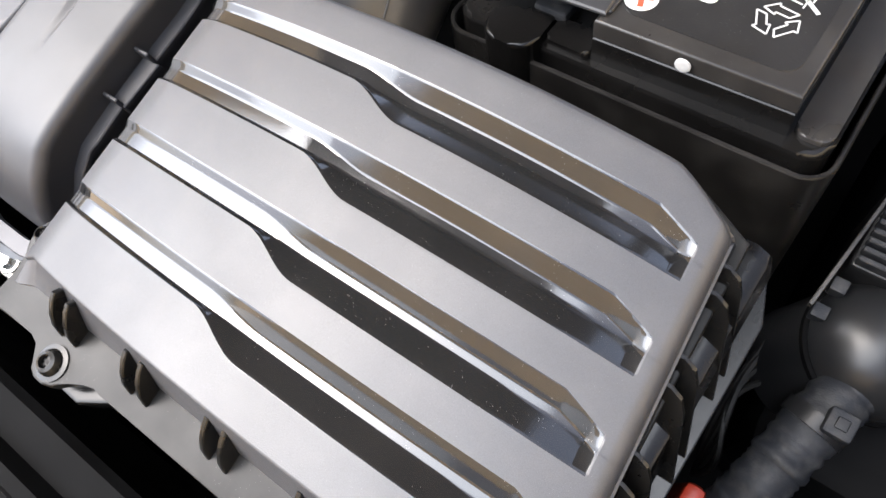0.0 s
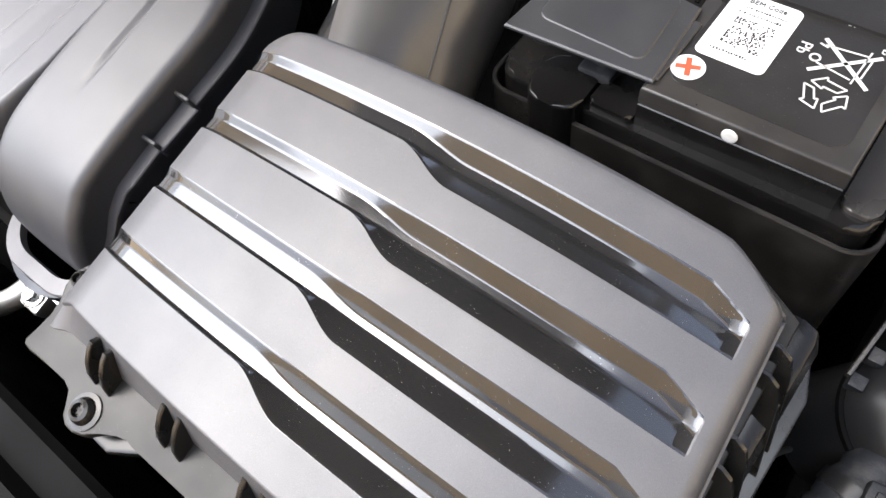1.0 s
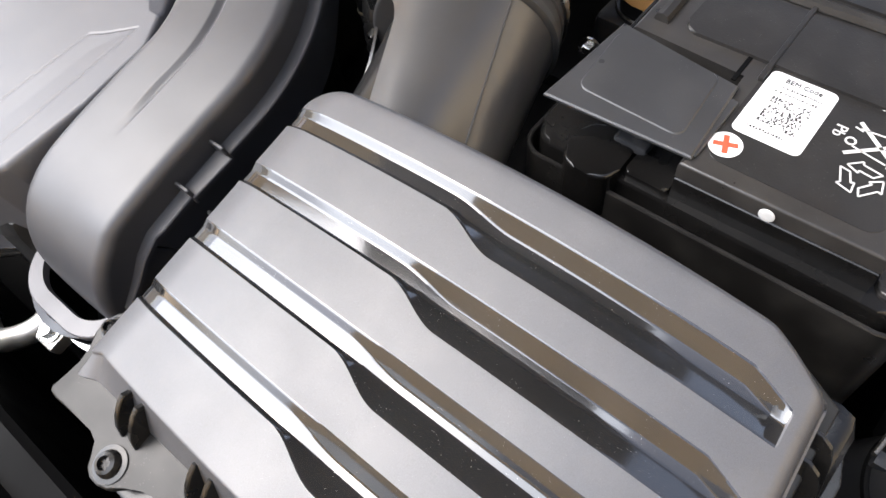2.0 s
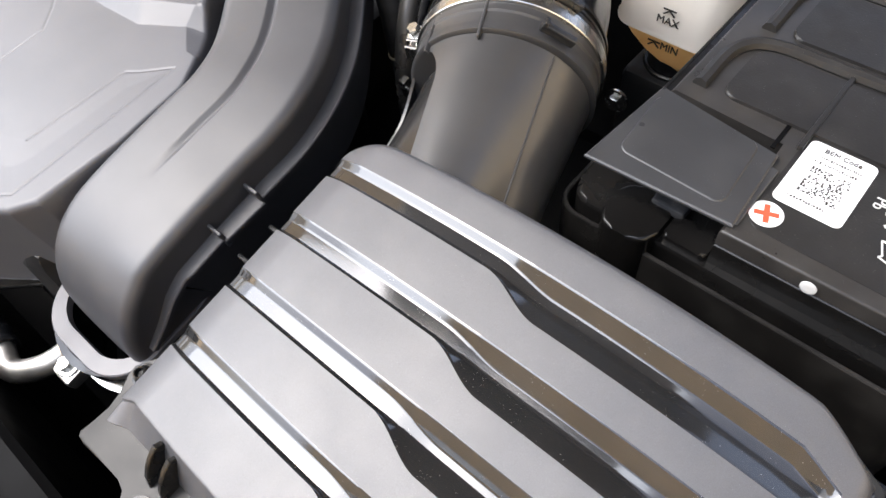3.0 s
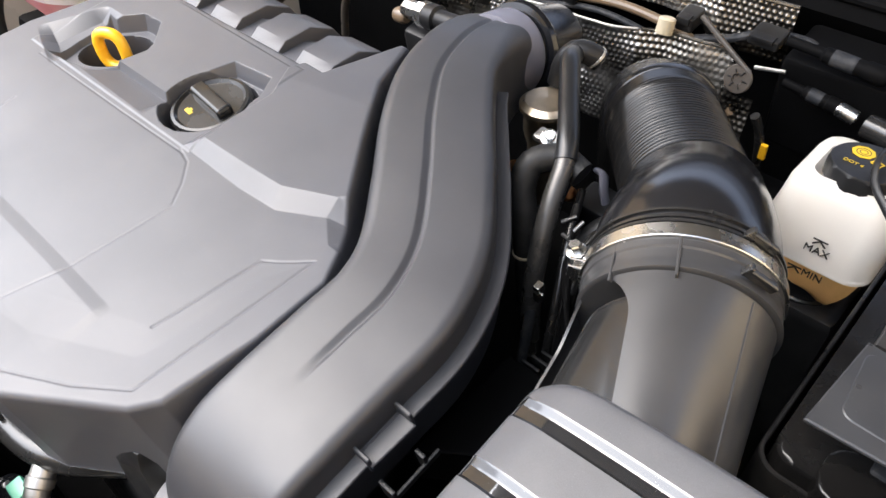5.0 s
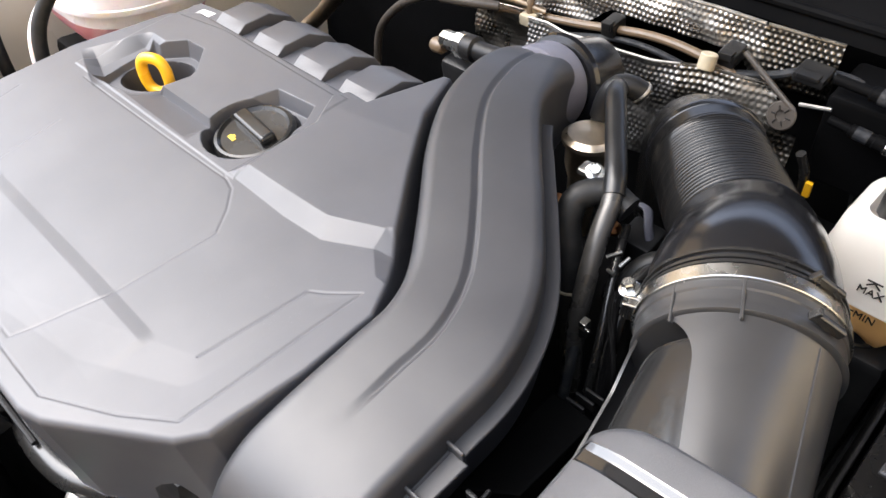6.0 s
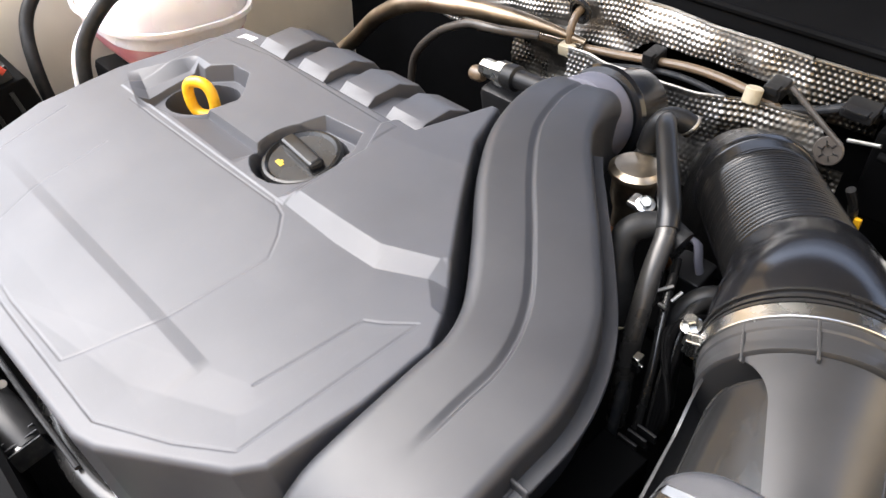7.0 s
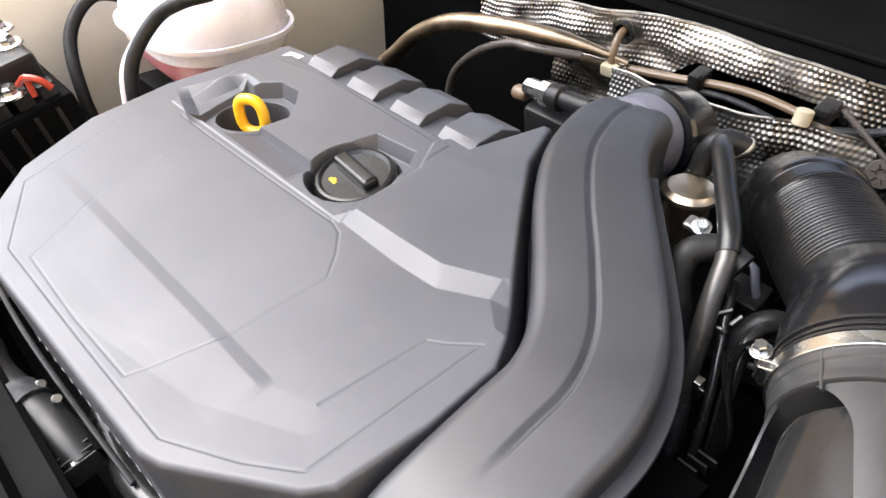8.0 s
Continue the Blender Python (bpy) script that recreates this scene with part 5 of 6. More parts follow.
    tube(bm, [(-1.38, 0.572, 0.916), (-0.9, 0.572, 0.916), (-0.4, 0.572, 0.916), (0.2, 0.572, 0.916)], 0.005, n=10)
    part("rubber_seal", bm, DARK, cow)
    for x in (-0.28, -0.34, -0.90):
        bm = bmesh.new()
        box(bm, x - 0.012, x + 0.012, 0.60, 0.612, 0.926, 0.932, 0.002)
        part("clip", bm, BLACK, cow)
    # pipes clipped along the shield
    ln = thing("brake_line", (-0.6, 0.48, 0.85), "brown metal brake line clipped along the heat shield", "pipe")
    for pts, r, mt in (([(-0.80, 0.49, 0.845), (-0.72, 0.505, 0.852), (-0.62, 0.515, 0.860), (-0.528, 0.516, 0.877), (-0.467, 0.512, 0.879), (-0.425, 0.505, 0.874), (-0.396, 0.497, 0.858), (-0.37, 0.485, 0.83)], 0.0045, BROWN_PIPE),
                       ([(-0.64, 0.51, 0.842), (-0.548, 0.510, 0.866), (-0.48, 0.506, 0.866), (-0.43, 0.50, 0.858), (-0.40, 0.49, 0.835)], 0.0032, TAPE),
                       ([(-0.428, 0.508, 0.876), (-0.40, 0.515, 0.882), (-0.37, 0.524, 0.893), (-0.335, 0.53, 0.893), (-0.31, 0.53, 0.88)], 0.0042, TAPE)):
        bm = bmesh.new()
        tube(bm, pts, r, n=10)
        part("line", bm, mt, ln)
    for x, z, hw, up in ((-0.570, 0.871, 0.008, 0.010), (-0.440, 0.886, 0.009, 0.009), (-0.366, 0.897, 0.014, 0.004)):
        bm = bmesh.new()
        box(bm, x - hw, x + hw, 0.505, 0.530, z - 0.006, z + up, 0.003)
        box(bm, x - 0.7 * hw, x + 0.7 * hw, 0.503, 0.512, z + 0.3 * up, z + up + 0.0015, 0.001)
        part("clip", bm, BLACK, ln, "black pipe clip")
    bm = bmesh.new()
    lathe(bm, [(0.0068, 0), (0.0080, 0.001), (0.0080, 0.014), (0.0068, 0.015)], along((-0.4515, 0.492, 0.882), (-0.4515, 0.500, 0.902)), 24)
    part("ferrule", bm, CREAM, ln, "cream plastic ferrule")


heat_shield()


# ---------------------------------------------------------------- pipes and hoses beside the duct
def hose(name, base, label, category, runs, axes=BAY):
    """A thing of one or more tubes: (part name, points, radius, material)."""
    ob = thing(name, base, label, category, axes)
    for nm, pts, r, mat in runs:
        bm = bmesh.new()
        tube(bm, pts, r, n=16, step=0.004)
        part(nm, bm, mat, ob)
    return ob


def band(parent, a, b, r, w, mat, name="clamp_band"):
    bm = bmesh.new()
    lathe(bm, [(r - 0.001, 0), (r, 0.0004), (r, w - 0.0004), (r - 0.001, w)], along(a, b), 28)
    part(name, bm, mat, parent)


def hoses():
    vp = hose("vent_pipe", (-0.40, 0.26, 0.85), "black bent vent pipe with a bare metal lower run", "pipe",
              [("upper_run", [(-0.466, 0.376, 0.928), (-0.4540, 0.354, 0.940), (-0.430, 0.320, 0.940), (-0.405, 0.285, 0.938), (-0.396, 0.270, 0.932)], 0.0082, PIPE_BLACK),
               ("lower_run", [(-0.398, 0.273, 0.933), (-0.394, 0.264, 0.929), (-0.388, 0.242, 0.917), (-0.381, 0.219, 0.894), (-0.376, 0.202, 0.862), (-0.372, 0.190, 0.80)], 0.0074, PIPE_GREY),
               ("end_elbow", [(-0.476, 0.366, 0.900), (-0.474, 0.372, 0.918), (-0.468, 0.378, 0.928), (-0.458, 0.384, 0.927), (-0.450, 0.388, 0.920)], 0.0096, BLACK)])
    band(vp, (-0.4530, 0.3866, 0.9235), (-0.4500, 0.3880, 0.9200), 0.0102, 0.0025, ALU)
    h = hose("coolant_hose", (-0.40, 0.24, 0.82), "matt black coolant hose with a pale clamp", "hose",
             [("hose_run", [(-0.385, 0.275, 0.920), (-0.405, 0.276, 0.925), (-0.420, 0.262, 0.923), (-0.419, 0.248, 0.910), (-0.410, 0.238, 0.892), (-0.401, 0.228, 0.868), (-0.396, 0.222, 0.840), (-0.394, 0.218, 0.80)], 0.0105, RUBBER_MATT)])
    band(h, (-0.4010, 0.2280, 0.868), (-0.396, 0.222, 0.840), 0.0113, 0.0025, CREAM)
    # wastegate actuator
    act = thing("wastegate_actuator", (-0.468, 0.323, 0.80), "bronze coloured wastegate actuator can beside the duct", "actuator")
    bm = bmesh.new()
    m = Matrix.Translation((-0.468, 0.323, 0.80)) @ Matrix.Rotation(radians(-10), 4, "X")
    lathe(bm, [(0.012, 0.0), (0.014, 0.060), (0.0185, 0.075), (0.0195, 0.095), (0.0235, 0.098), (0.0235, 0.1015), (0.0215, 0.103), (0.019, 0.1055), (0.0, 0.107)], m, 40)
    part("can", bm, BRONZE, act)
    hex_bolt(act, (-0.4320, 0.298, 0.913), (-0.426, 0.291, 0.933), 0.0048, 0.007)
    bm = bmesh.new()
    box(bm, -0.446, -0.426, 0.292, 0.306, 0.907, 0.914, 0.003)
    part("bracket", bm, ALU, act)
    bm = bmesh.new()
    tube(bm, [(-0.455, 0.285, 0.88), (-0.450, 0.270, 0.875), (-0.448, 0.262, 0.85)], 0.008, n=14)
    part("fitting", bm, COPPER, act, "copper coloured pipe fitting")
    # coupling where the duct turns down
    cp = thing("duct_coupling", (-0.53, 0.39, 0.80), "grey rubber coupling behind the end of the duct", "coupling")
    bm = bmesh.new()
    ax = along((-0.5425, 0.358, 0.9035), (-0.541, 0.42, 0.879))
    lathe(bm, [(0.034, -0.004), (0.0380, -0.003), (0.0398, 0.001), (0.0408, 0.022), (0.0390, 0.026), (0.034, 0.027)], ax, 56)
    part("cuff", bm, LAVENDER, cp, "lavender grey rubber cuff")
    bm = bmesh.new()
    lathe(bm, [(0.034, 0.015), (0.037, 0.030), (0.044, 0.032), (0.046, 0.036), (0.044, 0.040), (0.037, 0.042), (0.036, 0.09)], ax, 56)
    part("pipe_bend", bm, GLOSS, cp)
    # sensor behind the cover
    sn = thing("pressure_sensor", (-0.66, 0.40, 0.80), "silver sensor with a black plug", "sensor")
    a, b = Vector((-0.705, 0.402, 0.874)), Vector((-0.615, 0.398, 0.884))
    m = along(a, b)
    bm = bmesh.new()
    lathe(bm, [(0.008, 0.0), (0.010, 0.003), (0.010, 0.024), (0.0135, 0.026), (0.0135, 0.036), (0.010, 0.038)], m, 8)
    part("sensor_body", bm, STEEL, sn)
    bm = bmesh.new()
    lathe(bm, [(0.0125, 0.036), (0.0135, 0.040), (0.0135, 0.052), (0.010, 0.054), (0.010, 0.090)], m, 24)
    part("sleeve", bm, BLACK, sn)
    bm = bmesh.new()
    lathe(bm, [(0.0, -0.018), (0.007, -0.018), (0.0085, -0.015), (0.0085, -0.004), (0.006, 0.0)], along(a - Vector((0, 0, 0.012)), b - Vector((0, 0, 0.012))), 20)
    part("end_cap", bm, BROWN_PIPE, sn, "tan plastic end cap")
    bm = bmesh.new()
    box(bm, -0.70, -0.63, 0.385, 0.43, 0.80, 0.860, 0.008)
    part("bracket", bm, BLACK, sn)
    # metal pipe and thin hose at the back
    hose("exhaust_pipe", (-0.86, 0.46, 0.78), "brown heat-stained metal pipe behind the engine cover", "pipe",
         [("pipe", [(-1.06, 0.44, 0.74), (-1.03, 0.455, 0.765), (-0.958, 0.46, 0.826), (-0.884, 0.46, 0.866), (-0.822, 0.462, 0.882), (-0.77, 0.475, 0.883), (-0.70, 0.498, 0.874), (-0.655, 0.512, 0.862)], lambda u: 0.011 - 0.0062 * step01(0.78, 0.97, u), PIPE_METAL)])
    hose("vacuum_hose", (-0.80, 0.43, 0.79), "thin brown vacuum hose looping behind the cover", "hose",
         [("hose_run", [(-0.900, 0.445, 0.74), (-0.8893, 0.45, 0.7846), (-0.867, 0.45, 0.8157), (-0.8321, 0.45, 0.8466), (-0.802, 0.45, 0.8653), (-0.7681, 0.45, 0.8802), (-0.7319, 0.452, 0.884), (-0.69, 0.475, 0.878)], 0.0052, DUSTY_HOSE)])
    # engine block and machinery below, with deep shade put into the DARK parts
    bm = bmesh.new()
    box(bm, -0.90, -0.46, -0.05, 0.26, 0.53, 0.86, 0.02)
    box(bm, -0.86, -0.52, 0.22, 0.40, 0.53, 0.80, 0.03)
    solid("engine_block", bm, BLACK, "dark engine block under the cover", "engine", kind="thing")
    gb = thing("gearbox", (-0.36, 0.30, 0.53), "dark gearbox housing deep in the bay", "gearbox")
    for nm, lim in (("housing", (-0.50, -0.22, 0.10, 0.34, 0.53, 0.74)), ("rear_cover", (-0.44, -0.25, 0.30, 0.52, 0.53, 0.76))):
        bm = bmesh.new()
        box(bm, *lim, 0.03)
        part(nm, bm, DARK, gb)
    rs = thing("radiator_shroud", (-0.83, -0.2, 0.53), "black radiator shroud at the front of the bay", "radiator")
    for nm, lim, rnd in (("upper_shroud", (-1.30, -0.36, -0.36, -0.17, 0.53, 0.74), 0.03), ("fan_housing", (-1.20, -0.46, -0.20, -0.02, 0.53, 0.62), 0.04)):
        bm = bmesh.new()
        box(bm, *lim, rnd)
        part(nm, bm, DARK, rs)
    # small lines and fittings in the gap between duct and tube
    hose("drain_hose", (-0.35, 0.17, 0.78), "glossy black drain hose deep in the gap", "hose",
         [("hose_run", [(-0.332, 0.292, 0.868), (-0.356, 0.275, 0.884), (-0.368, 0.256, 0.872), (-0.362, 0.240, 0.845), (-0.354, 0.225, 0.80)], 0.0085, BLACK)])
    br = thing("wire_bracket", (-0.364, 0.196, 0.85), "small bright metal cable bracket", "bracket")
    bm = bmesh.new()
    box(bm, -0.3670, -0.3615, 0.193, 0.200, 0.872, 0.890, 0.0006)
    box(bm, -0.3615, -0.3590, 0.194, 0.196, 0.880, 0.884, 0.0005)
    part("plate", bm, STEEL, br)
    lw = thing("cable_loom", (-0.34, 0.22, 0.85), "dark wiring with pale plugs beside the hose clamp", "cable")
    for k in range(4):
        bm = bmesh.new()
        tube(bm, [(-0.325, 0.285, 0.872), (-0.340 + 0.003 * k, 0.262 - 0.004 * k, 0.885), (-0.355 - 0.003 * k, 0.23, 0.90 - 0.005 * k), (-0.348 + 0.005 * k, 0.205 - 0.006 * k, 0.87), (-0.335, 0.17 + 0.004 * k, 0.83)], 0.0022, n=8)
        part("wire", bm, DARK, lw)
    for p in ((-0.352, 0.232, 0.900), (-0.356, 0.222, 0.892), (-0.346, 0.228, 0.890)):
        bm = bmesh.new()
        box(bm, p[0] - 0.002, p[0] + 0.002, p[1] - 0.0014, p[1] + 0.0014, p[2] - 0.002, p[2] + 0.0015, 0.0006)
        part("plug", bm, TAPE, lw)

    # more lines deep in the gap
    hose("fuel_line", (-0.37, 0.16, 0.80), "thin dark fuel lines running down into the gap", "pipe",
         [("line", [(-0.405, 0.30, 0.905), (-0.398, 0.262, 0.893), (-0.384, 0.225, 0.876), (-0.372, 0.195, 0.850), (-0.362, 0.165, 0.81)], 0.0042, TAPE),
          ("line", [(-0.392, 0.285, 0.890), (-0.376, 0.245, 0.878), (-0.362, 0.214, 0.858), (-0.352, 0.185, 0.82)], 0.0035, RUBBER),
          ("line", [(-0.335, 0.288, 0.872), (-0.352, 0.270, 0.885), (-0.358, 0.245, 0.888), (-0.349, 0.210, 0.868), (-0.338, 0.180, 0.83)], 0.0050, RUBBER)])
    wb = thing("wiring_plug", (-0.385, 0.30, 0.84), "dark plug with a pale blue-grey locking tab", "connector")
    bm = bmesh.new()
    box(bm, -0.402, -0.372, 0.285, 0.315, 0.84, 0.872, 0.004)
    part("plug_body", bm, BLACK, wb)
    bm = bmesh.new()
    tube(bm, [(-0.400, 0.317, 0.880), (-0.391, 0.312, 0.884), (-0.384, 0.302, 0.880), (-0.378, 0.298, 0.868)], 0.0042, n=10, flat=0.6)
    part("locking_tab", bm, LAVENDER, wb, "pale blue-grey locking tab")
    for p, q in (((-0.388, 0.254, 0.886), (-0.380, 0.262, 0.890)), ((-0.374, 0.250, 0.889), (-0.371, 0.258, 0.894)), ((-0.381, 0.246, 0.884), (-0.374, 0.244, 0.886))):
        bm = bmesh.new()
        tube(bm, [p, q], 0.0015, n=8)
        part("terminal", bm, ALU, wb)
    bm = bmesh.new()
    lathe(bm, [(0.006, 0.0), (0.0065, 0.004), (0.004, 0.008)], Matrix.Translation((-0.402, 0.282, 0.880)), 16)
    part("copper_end", bm, COPPER, wb, "copper pipe end")
    cl = thing("pipe_clip", (-0.352, 0.12, 0.80), "black ribbed pipe clips low in the gap", "clip")
    for k in range(3):
        bm = bmesh.new()
        box(bm, -0.345 - 0.003 * k, -0.330 - 0.003 * k, 0.172 - 0.007 * k, 0.1745 - 0.007 * k, 0.842, 0.852, 0.0008)
        part("rib", bm, BLACK, cl)
    bm = bmesh.new()
    prism(bm, [(-0.366, 0.06), (-0.330, 0.085), (-0.325, 0.158), (-0.362, 0.158)], 0.80, 0.850, 0.003)
    part("clip_base", bm, DARK, cl)


hoses()


# ---------------------------------------------------------------- coupling and coolant elbow below the duct's foot
def below_duct():
    ob = thing("throttle_coupling", (-0.395, -0.062, 0.70), "grey and black ringed coupling under the duct", "coupling")
    m = Matrix.Translation((-0.399, -0.043, 0.81))
    for nm, prof, mat in (("ring", [(0.050, 0.056), (0.0545, 0.057), (0.0545, 0.061), (0.050, 0.062)], STEEL), ("ring", [(0.050, 0.042), (0.0535, 0.0425), (0.0535, 0.0465), (0.050, 0.047)], STEEL),
                          ("gasket", [(0.046, 0.0), (0.0515, 0.002), (0.0515, 0.090), (0.046, 0.092)], GLOSS), ("neck", [(0.040, -0.09), (0.046, -0.03), (0.046, 0.03), (0.040, 0.032)], BLACK)):
        bm = bmesh.new()
        lathe(bm, prof + [prof[0]], m, 56, close=False)
        part(nm, bm, mat, ob)
    bm = bmesh.new()
    box(bm, -0.452, -0.430, -0.120, -0.098, 0.835, 0.848, 0.003)
    part("lug", bm, ALU, ob, "pale metal lug")
    hex_bolt(ob, (-0.441, -0.109, 0.848), (-0.441, -0.109, 0.9), 0.006, 0.007)
    el = hose("coolant_elbow", (-0.46, -0.115, 0.80), "bright metal coolant elbow with a black ribbed hose", "pipe elbow",
              [("elbow", [(-0.447, -0.075, 0.842), (-0.459, -0.104, 0.838), (-0.4675, -0.126, 0.838), (-0.486, -0.1425, 0.838), (-0.511, -0.137, 0.838)], 0.0092, ALU)])
    bm = bmesh.new()
    tube(bm, [(-0.506, -0.139, 0.838), (-0.529, -0.136, 0.838), (-0.555, -0.140, 0.836), (-0.585, -0.150, 0.83)], lambda u: 0.0125 + 0.0012 * math.sin(u * 2 * math.pi * 7), n=20, step=0.0012)
    part("ribbed_hose", bm, GLOSS, el)
    band(el, (-0.4585, -0.1025, 0.838), (-0.4655, -0.120, 0.838), 0.0112, 0.004, PIPE_METAL)
    br = thing("engine_bracket", (-0.47, -0.07, 0.70), "pale cast aluminium bracket beside the elbow", "bracket")
    bm = bmesh.new()
    prism(bm, [(-0.500, -0.085), (-0.470, -0.095), (-0.430, -0.06), (-0.435, -0.04), (-0.49, -0.05)], 0.70, 0.838, 0.003)
    part("casting", bm, ALU, br)
    hose("lower_hose", (-0.55, -0.11, 0.80), "black hose curving under the front of the cover", "hose",
         [("hose_run", [(-0.70, -0.110, 0.850), (-0.62, -0.118, 0.862), (-0.555, -0.108, 0.868), (-0.505, -0.075, 0.868), (-0.47, -0.04, 0.865)], 0.011, RUBBER)])
    dp = thing("front_connector", (-0.55, -0.115, 0.82), "silver ribbed connector pipe under the cover", "connector")
    bm = bmesh.new()
    tube(bm, [(-0.560, -0.088, 0.878), (-0.558, -0.097, 0.870), (-0.5495, -0.1145, 0.864), (-0.541, -0.130, 0.857), (-0.534, -0.143, 0.846)], lambda u: 0.0086 + (0.0012 if int(u * 9) % 2 and u > 0.4 else 0), n=20, step=0.001)
    part("pipe", bm, ALU, dp)
    bm = bmesh.new()
    box(bm, -0.562, -0.545, -0.142, -0.130, 0.852, 0.862, 0.002)
    part("plug", bm, material("green_plastic", (0.08, 0.30, 0.20), 0.45, var=0.1, grain=900, bump=0.05), dp, "small green plug")
    # hose with plug at the front of the cover
    fh = hose("breather_hose", (-0.71, -0.145, 0.83), "black breather hose with a ribbed plug", "hose",
              [("hose_run", [(-0.85, -0.16, 0.85), (-0.78, -0.157, 0.876), (-0.735, -0.150, 0.884), (-0.700, -0.142, 0.884), (-0.670, -0.138, 0.880), (-0.645, -0.136, 0.872)], 0.0160, BLACK),
               ("collar", [(-0.730, -0.1495, 0.885), (-0.708, -0.144, 0.8855)], 0.0185, TAPE)])
    for k in range(3):
        bm = bmesh.new()
        box(bm, -0.652 + 0.007 * k, -0.6505 + 0.007 * k, -0.150, -0.124, 0.868, 0.888, 0.0005)
        part("plug_blade", bm, TAPE, fh)
    for p, q in (((-0.722, -0.132, 0.893), (-0.716, -0.129, 0.897)), ((-0.695, -0.127, 0.896), (-0.690, -0.125, 0.900)), ((-0.664, -0.149, 0.876), (-0.659, -0.151, 0.880)), ((-0.646, -0.140, 0.884), (-0.638, -0.140, 0.884)), ((-0.690, -0.163, 0.870), (-0.686, -0.164, 0.874))):
        bm = bmesh.new()
        tube(bm, [p, q], 0.0032, n=10)
        part("metal_pin", bm, ALU, fh, "bright metal pin")
    bm = bmesh.new()
    tube(bm, [(-0.90, -0.118, 0.885), (-0.80, -0.1215, 0.886), (-0.70, -0.120, 0.886), (-0.60, -0.117, 0.878)], 0.0024, n=8)
    part("rod", bm, BLACK, fh)
    # black front panel; its left run, out of view, is added to block low light
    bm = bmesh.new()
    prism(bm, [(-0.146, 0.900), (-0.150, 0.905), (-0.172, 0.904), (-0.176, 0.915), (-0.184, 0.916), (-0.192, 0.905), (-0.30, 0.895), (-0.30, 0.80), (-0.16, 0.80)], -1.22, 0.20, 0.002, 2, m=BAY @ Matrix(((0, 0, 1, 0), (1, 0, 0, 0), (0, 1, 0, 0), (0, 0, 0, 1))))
    solid("front_panel", bm, DARK, "black front panel of the engine bay, extended unseen to block light", "panel")


below_duct()


# ---------------------------------------------------------------- headlamp corner beside the filter box
def headlamp_corner():
    ob = thing("headlamp_housing", (0.07, 0.12, 0.70), "black headlamp housing with a domed cover and cooling slots", "headlamp housing")
    bm = bmesh.new()
    m = Matrix.Translation((0.060, 0.121, 0.835)) @ Matrix.Rotation(radians(18), 4, "Y") @ Matrix.Rotation(radians(-10), 4, "X")
    lathe(bm, [(0.037, -0.05), (0.037, 0.0), (0.036, 0.012), (0.032, 0.024), (0.024, 0.033), (0.013, 0.038), (0.0, 0.0395)], m, 48)
    part("dome", bm, PIPE_BLACK, ob)
    bm = bmesh.new()
    lathe(bm, [(0.0375, 0.004), (0.0385, 0.005), (0.0385, 0.008), (0.037, 0.009)], m, 48)
    part("dome_ring", bm, DARK, ob)
    bm = bmesh.new()
    box(bm, 0.030, 0.10, 0.148, 0.20, 0.80, 0.872, 0.004)
    part("ballast", bm, BLACK, ob)
    for k in range(9):
        bm = bmesh.new()
        box(bm, 0.032, 0.10, 0.1500 + 0.0055 * k, 0.1528 + 0.0055 * k, 0.870, 0.879, 0.0006, 1)
        part("cooling_fin", bm, TAPE, ob)
    bm = bmesh.new()
    box(bm, -0.0011, 0.0011, -0.05, 0.12, 0.0, 0.006, 0.0005, m=Matrix.Translation((0.029, 0.170, 0.868)) @ Matrix.Rotation(radians(-6), 4, "Z"))
    part("edge_strip", bm, PIPE_GREY, ob, "thin grey edge strip")
    for p in ((0.032, 0.138, 0.868), (0.030, 0.122, 0.866)):
        bm = bmesh.new()
        box(bm, p[0] - 0.004, p[0] + 0.004, p[1] - 0.004, p[1] + 0.004, p[2] - 0.01, p[2], 0.001)
        part("clip", bm, TAPE, ob)
    bm = bmesh.new()
    box(bm, 0.03, 0.30, 0.05, 0.40, 0.55, 0.80, 0.02)
    part("housing", bm, DARK, ob)
    ob.location += Vector((0.006, 0.004, 0.0008))
    lm = thing("wiring_loom", (0.055, 0.06, 0.72), "grey cloth-taped wiring loom with a clamp", "wiring loom")
    bm = bmesh.new()
    rng = random.Random(9)
    wob = [rng.uniform(-0.0012, 0.0012) for _ in range(200)]
    tube(bm, [(0.066, 0.100, 0.850), (0.062, 0.086, 0.850), (0.056, 0.058, 0.845), (0.050, 0.028, 0.838), (0.040, -0.02, 0.80), (0.03, -0.06, 0.74)], lambda u: 0.0150 + 0.8 * wob[int(u * 150)], n=24, step=0.002)
    part("taped_sleeve", bm, TAPE, lm, angle=60)
    bm = bmesh.new()
    tube(bm, [(0.0605, 0.0815, 0.850), (0.0588, 0.0735, 0.8488)], 0.0168, n=32, step=0.004)
    part("clamp_band", bm, BLACK, lm)
    bm = bmesh.new()
    box(bm, 0.060, 0.074, 0.072, 0.086, 0.862, 0.871, 0.002)
    part("clamp_lock", bm, TAPE, lm)
    bm = bmesh.new()
    box(bm, 0.0640, 0.0700, 0.0760, 0.0820, 0.8705, 0.8725, 0.0008)
    part("lock_window", bm, BLACK, lm)
    rc = thing("red_plug", (0.03, 0.018, 0.70), "red plastic plug low beside the filter box", "plug")
    bm = bmesh.new()
    box(bm, 0.022, 0.034, 0.004, 0.020, 0.70, 0.845, 0.004)
    part("plug_body", bm, RED_PLASTIC, rc)
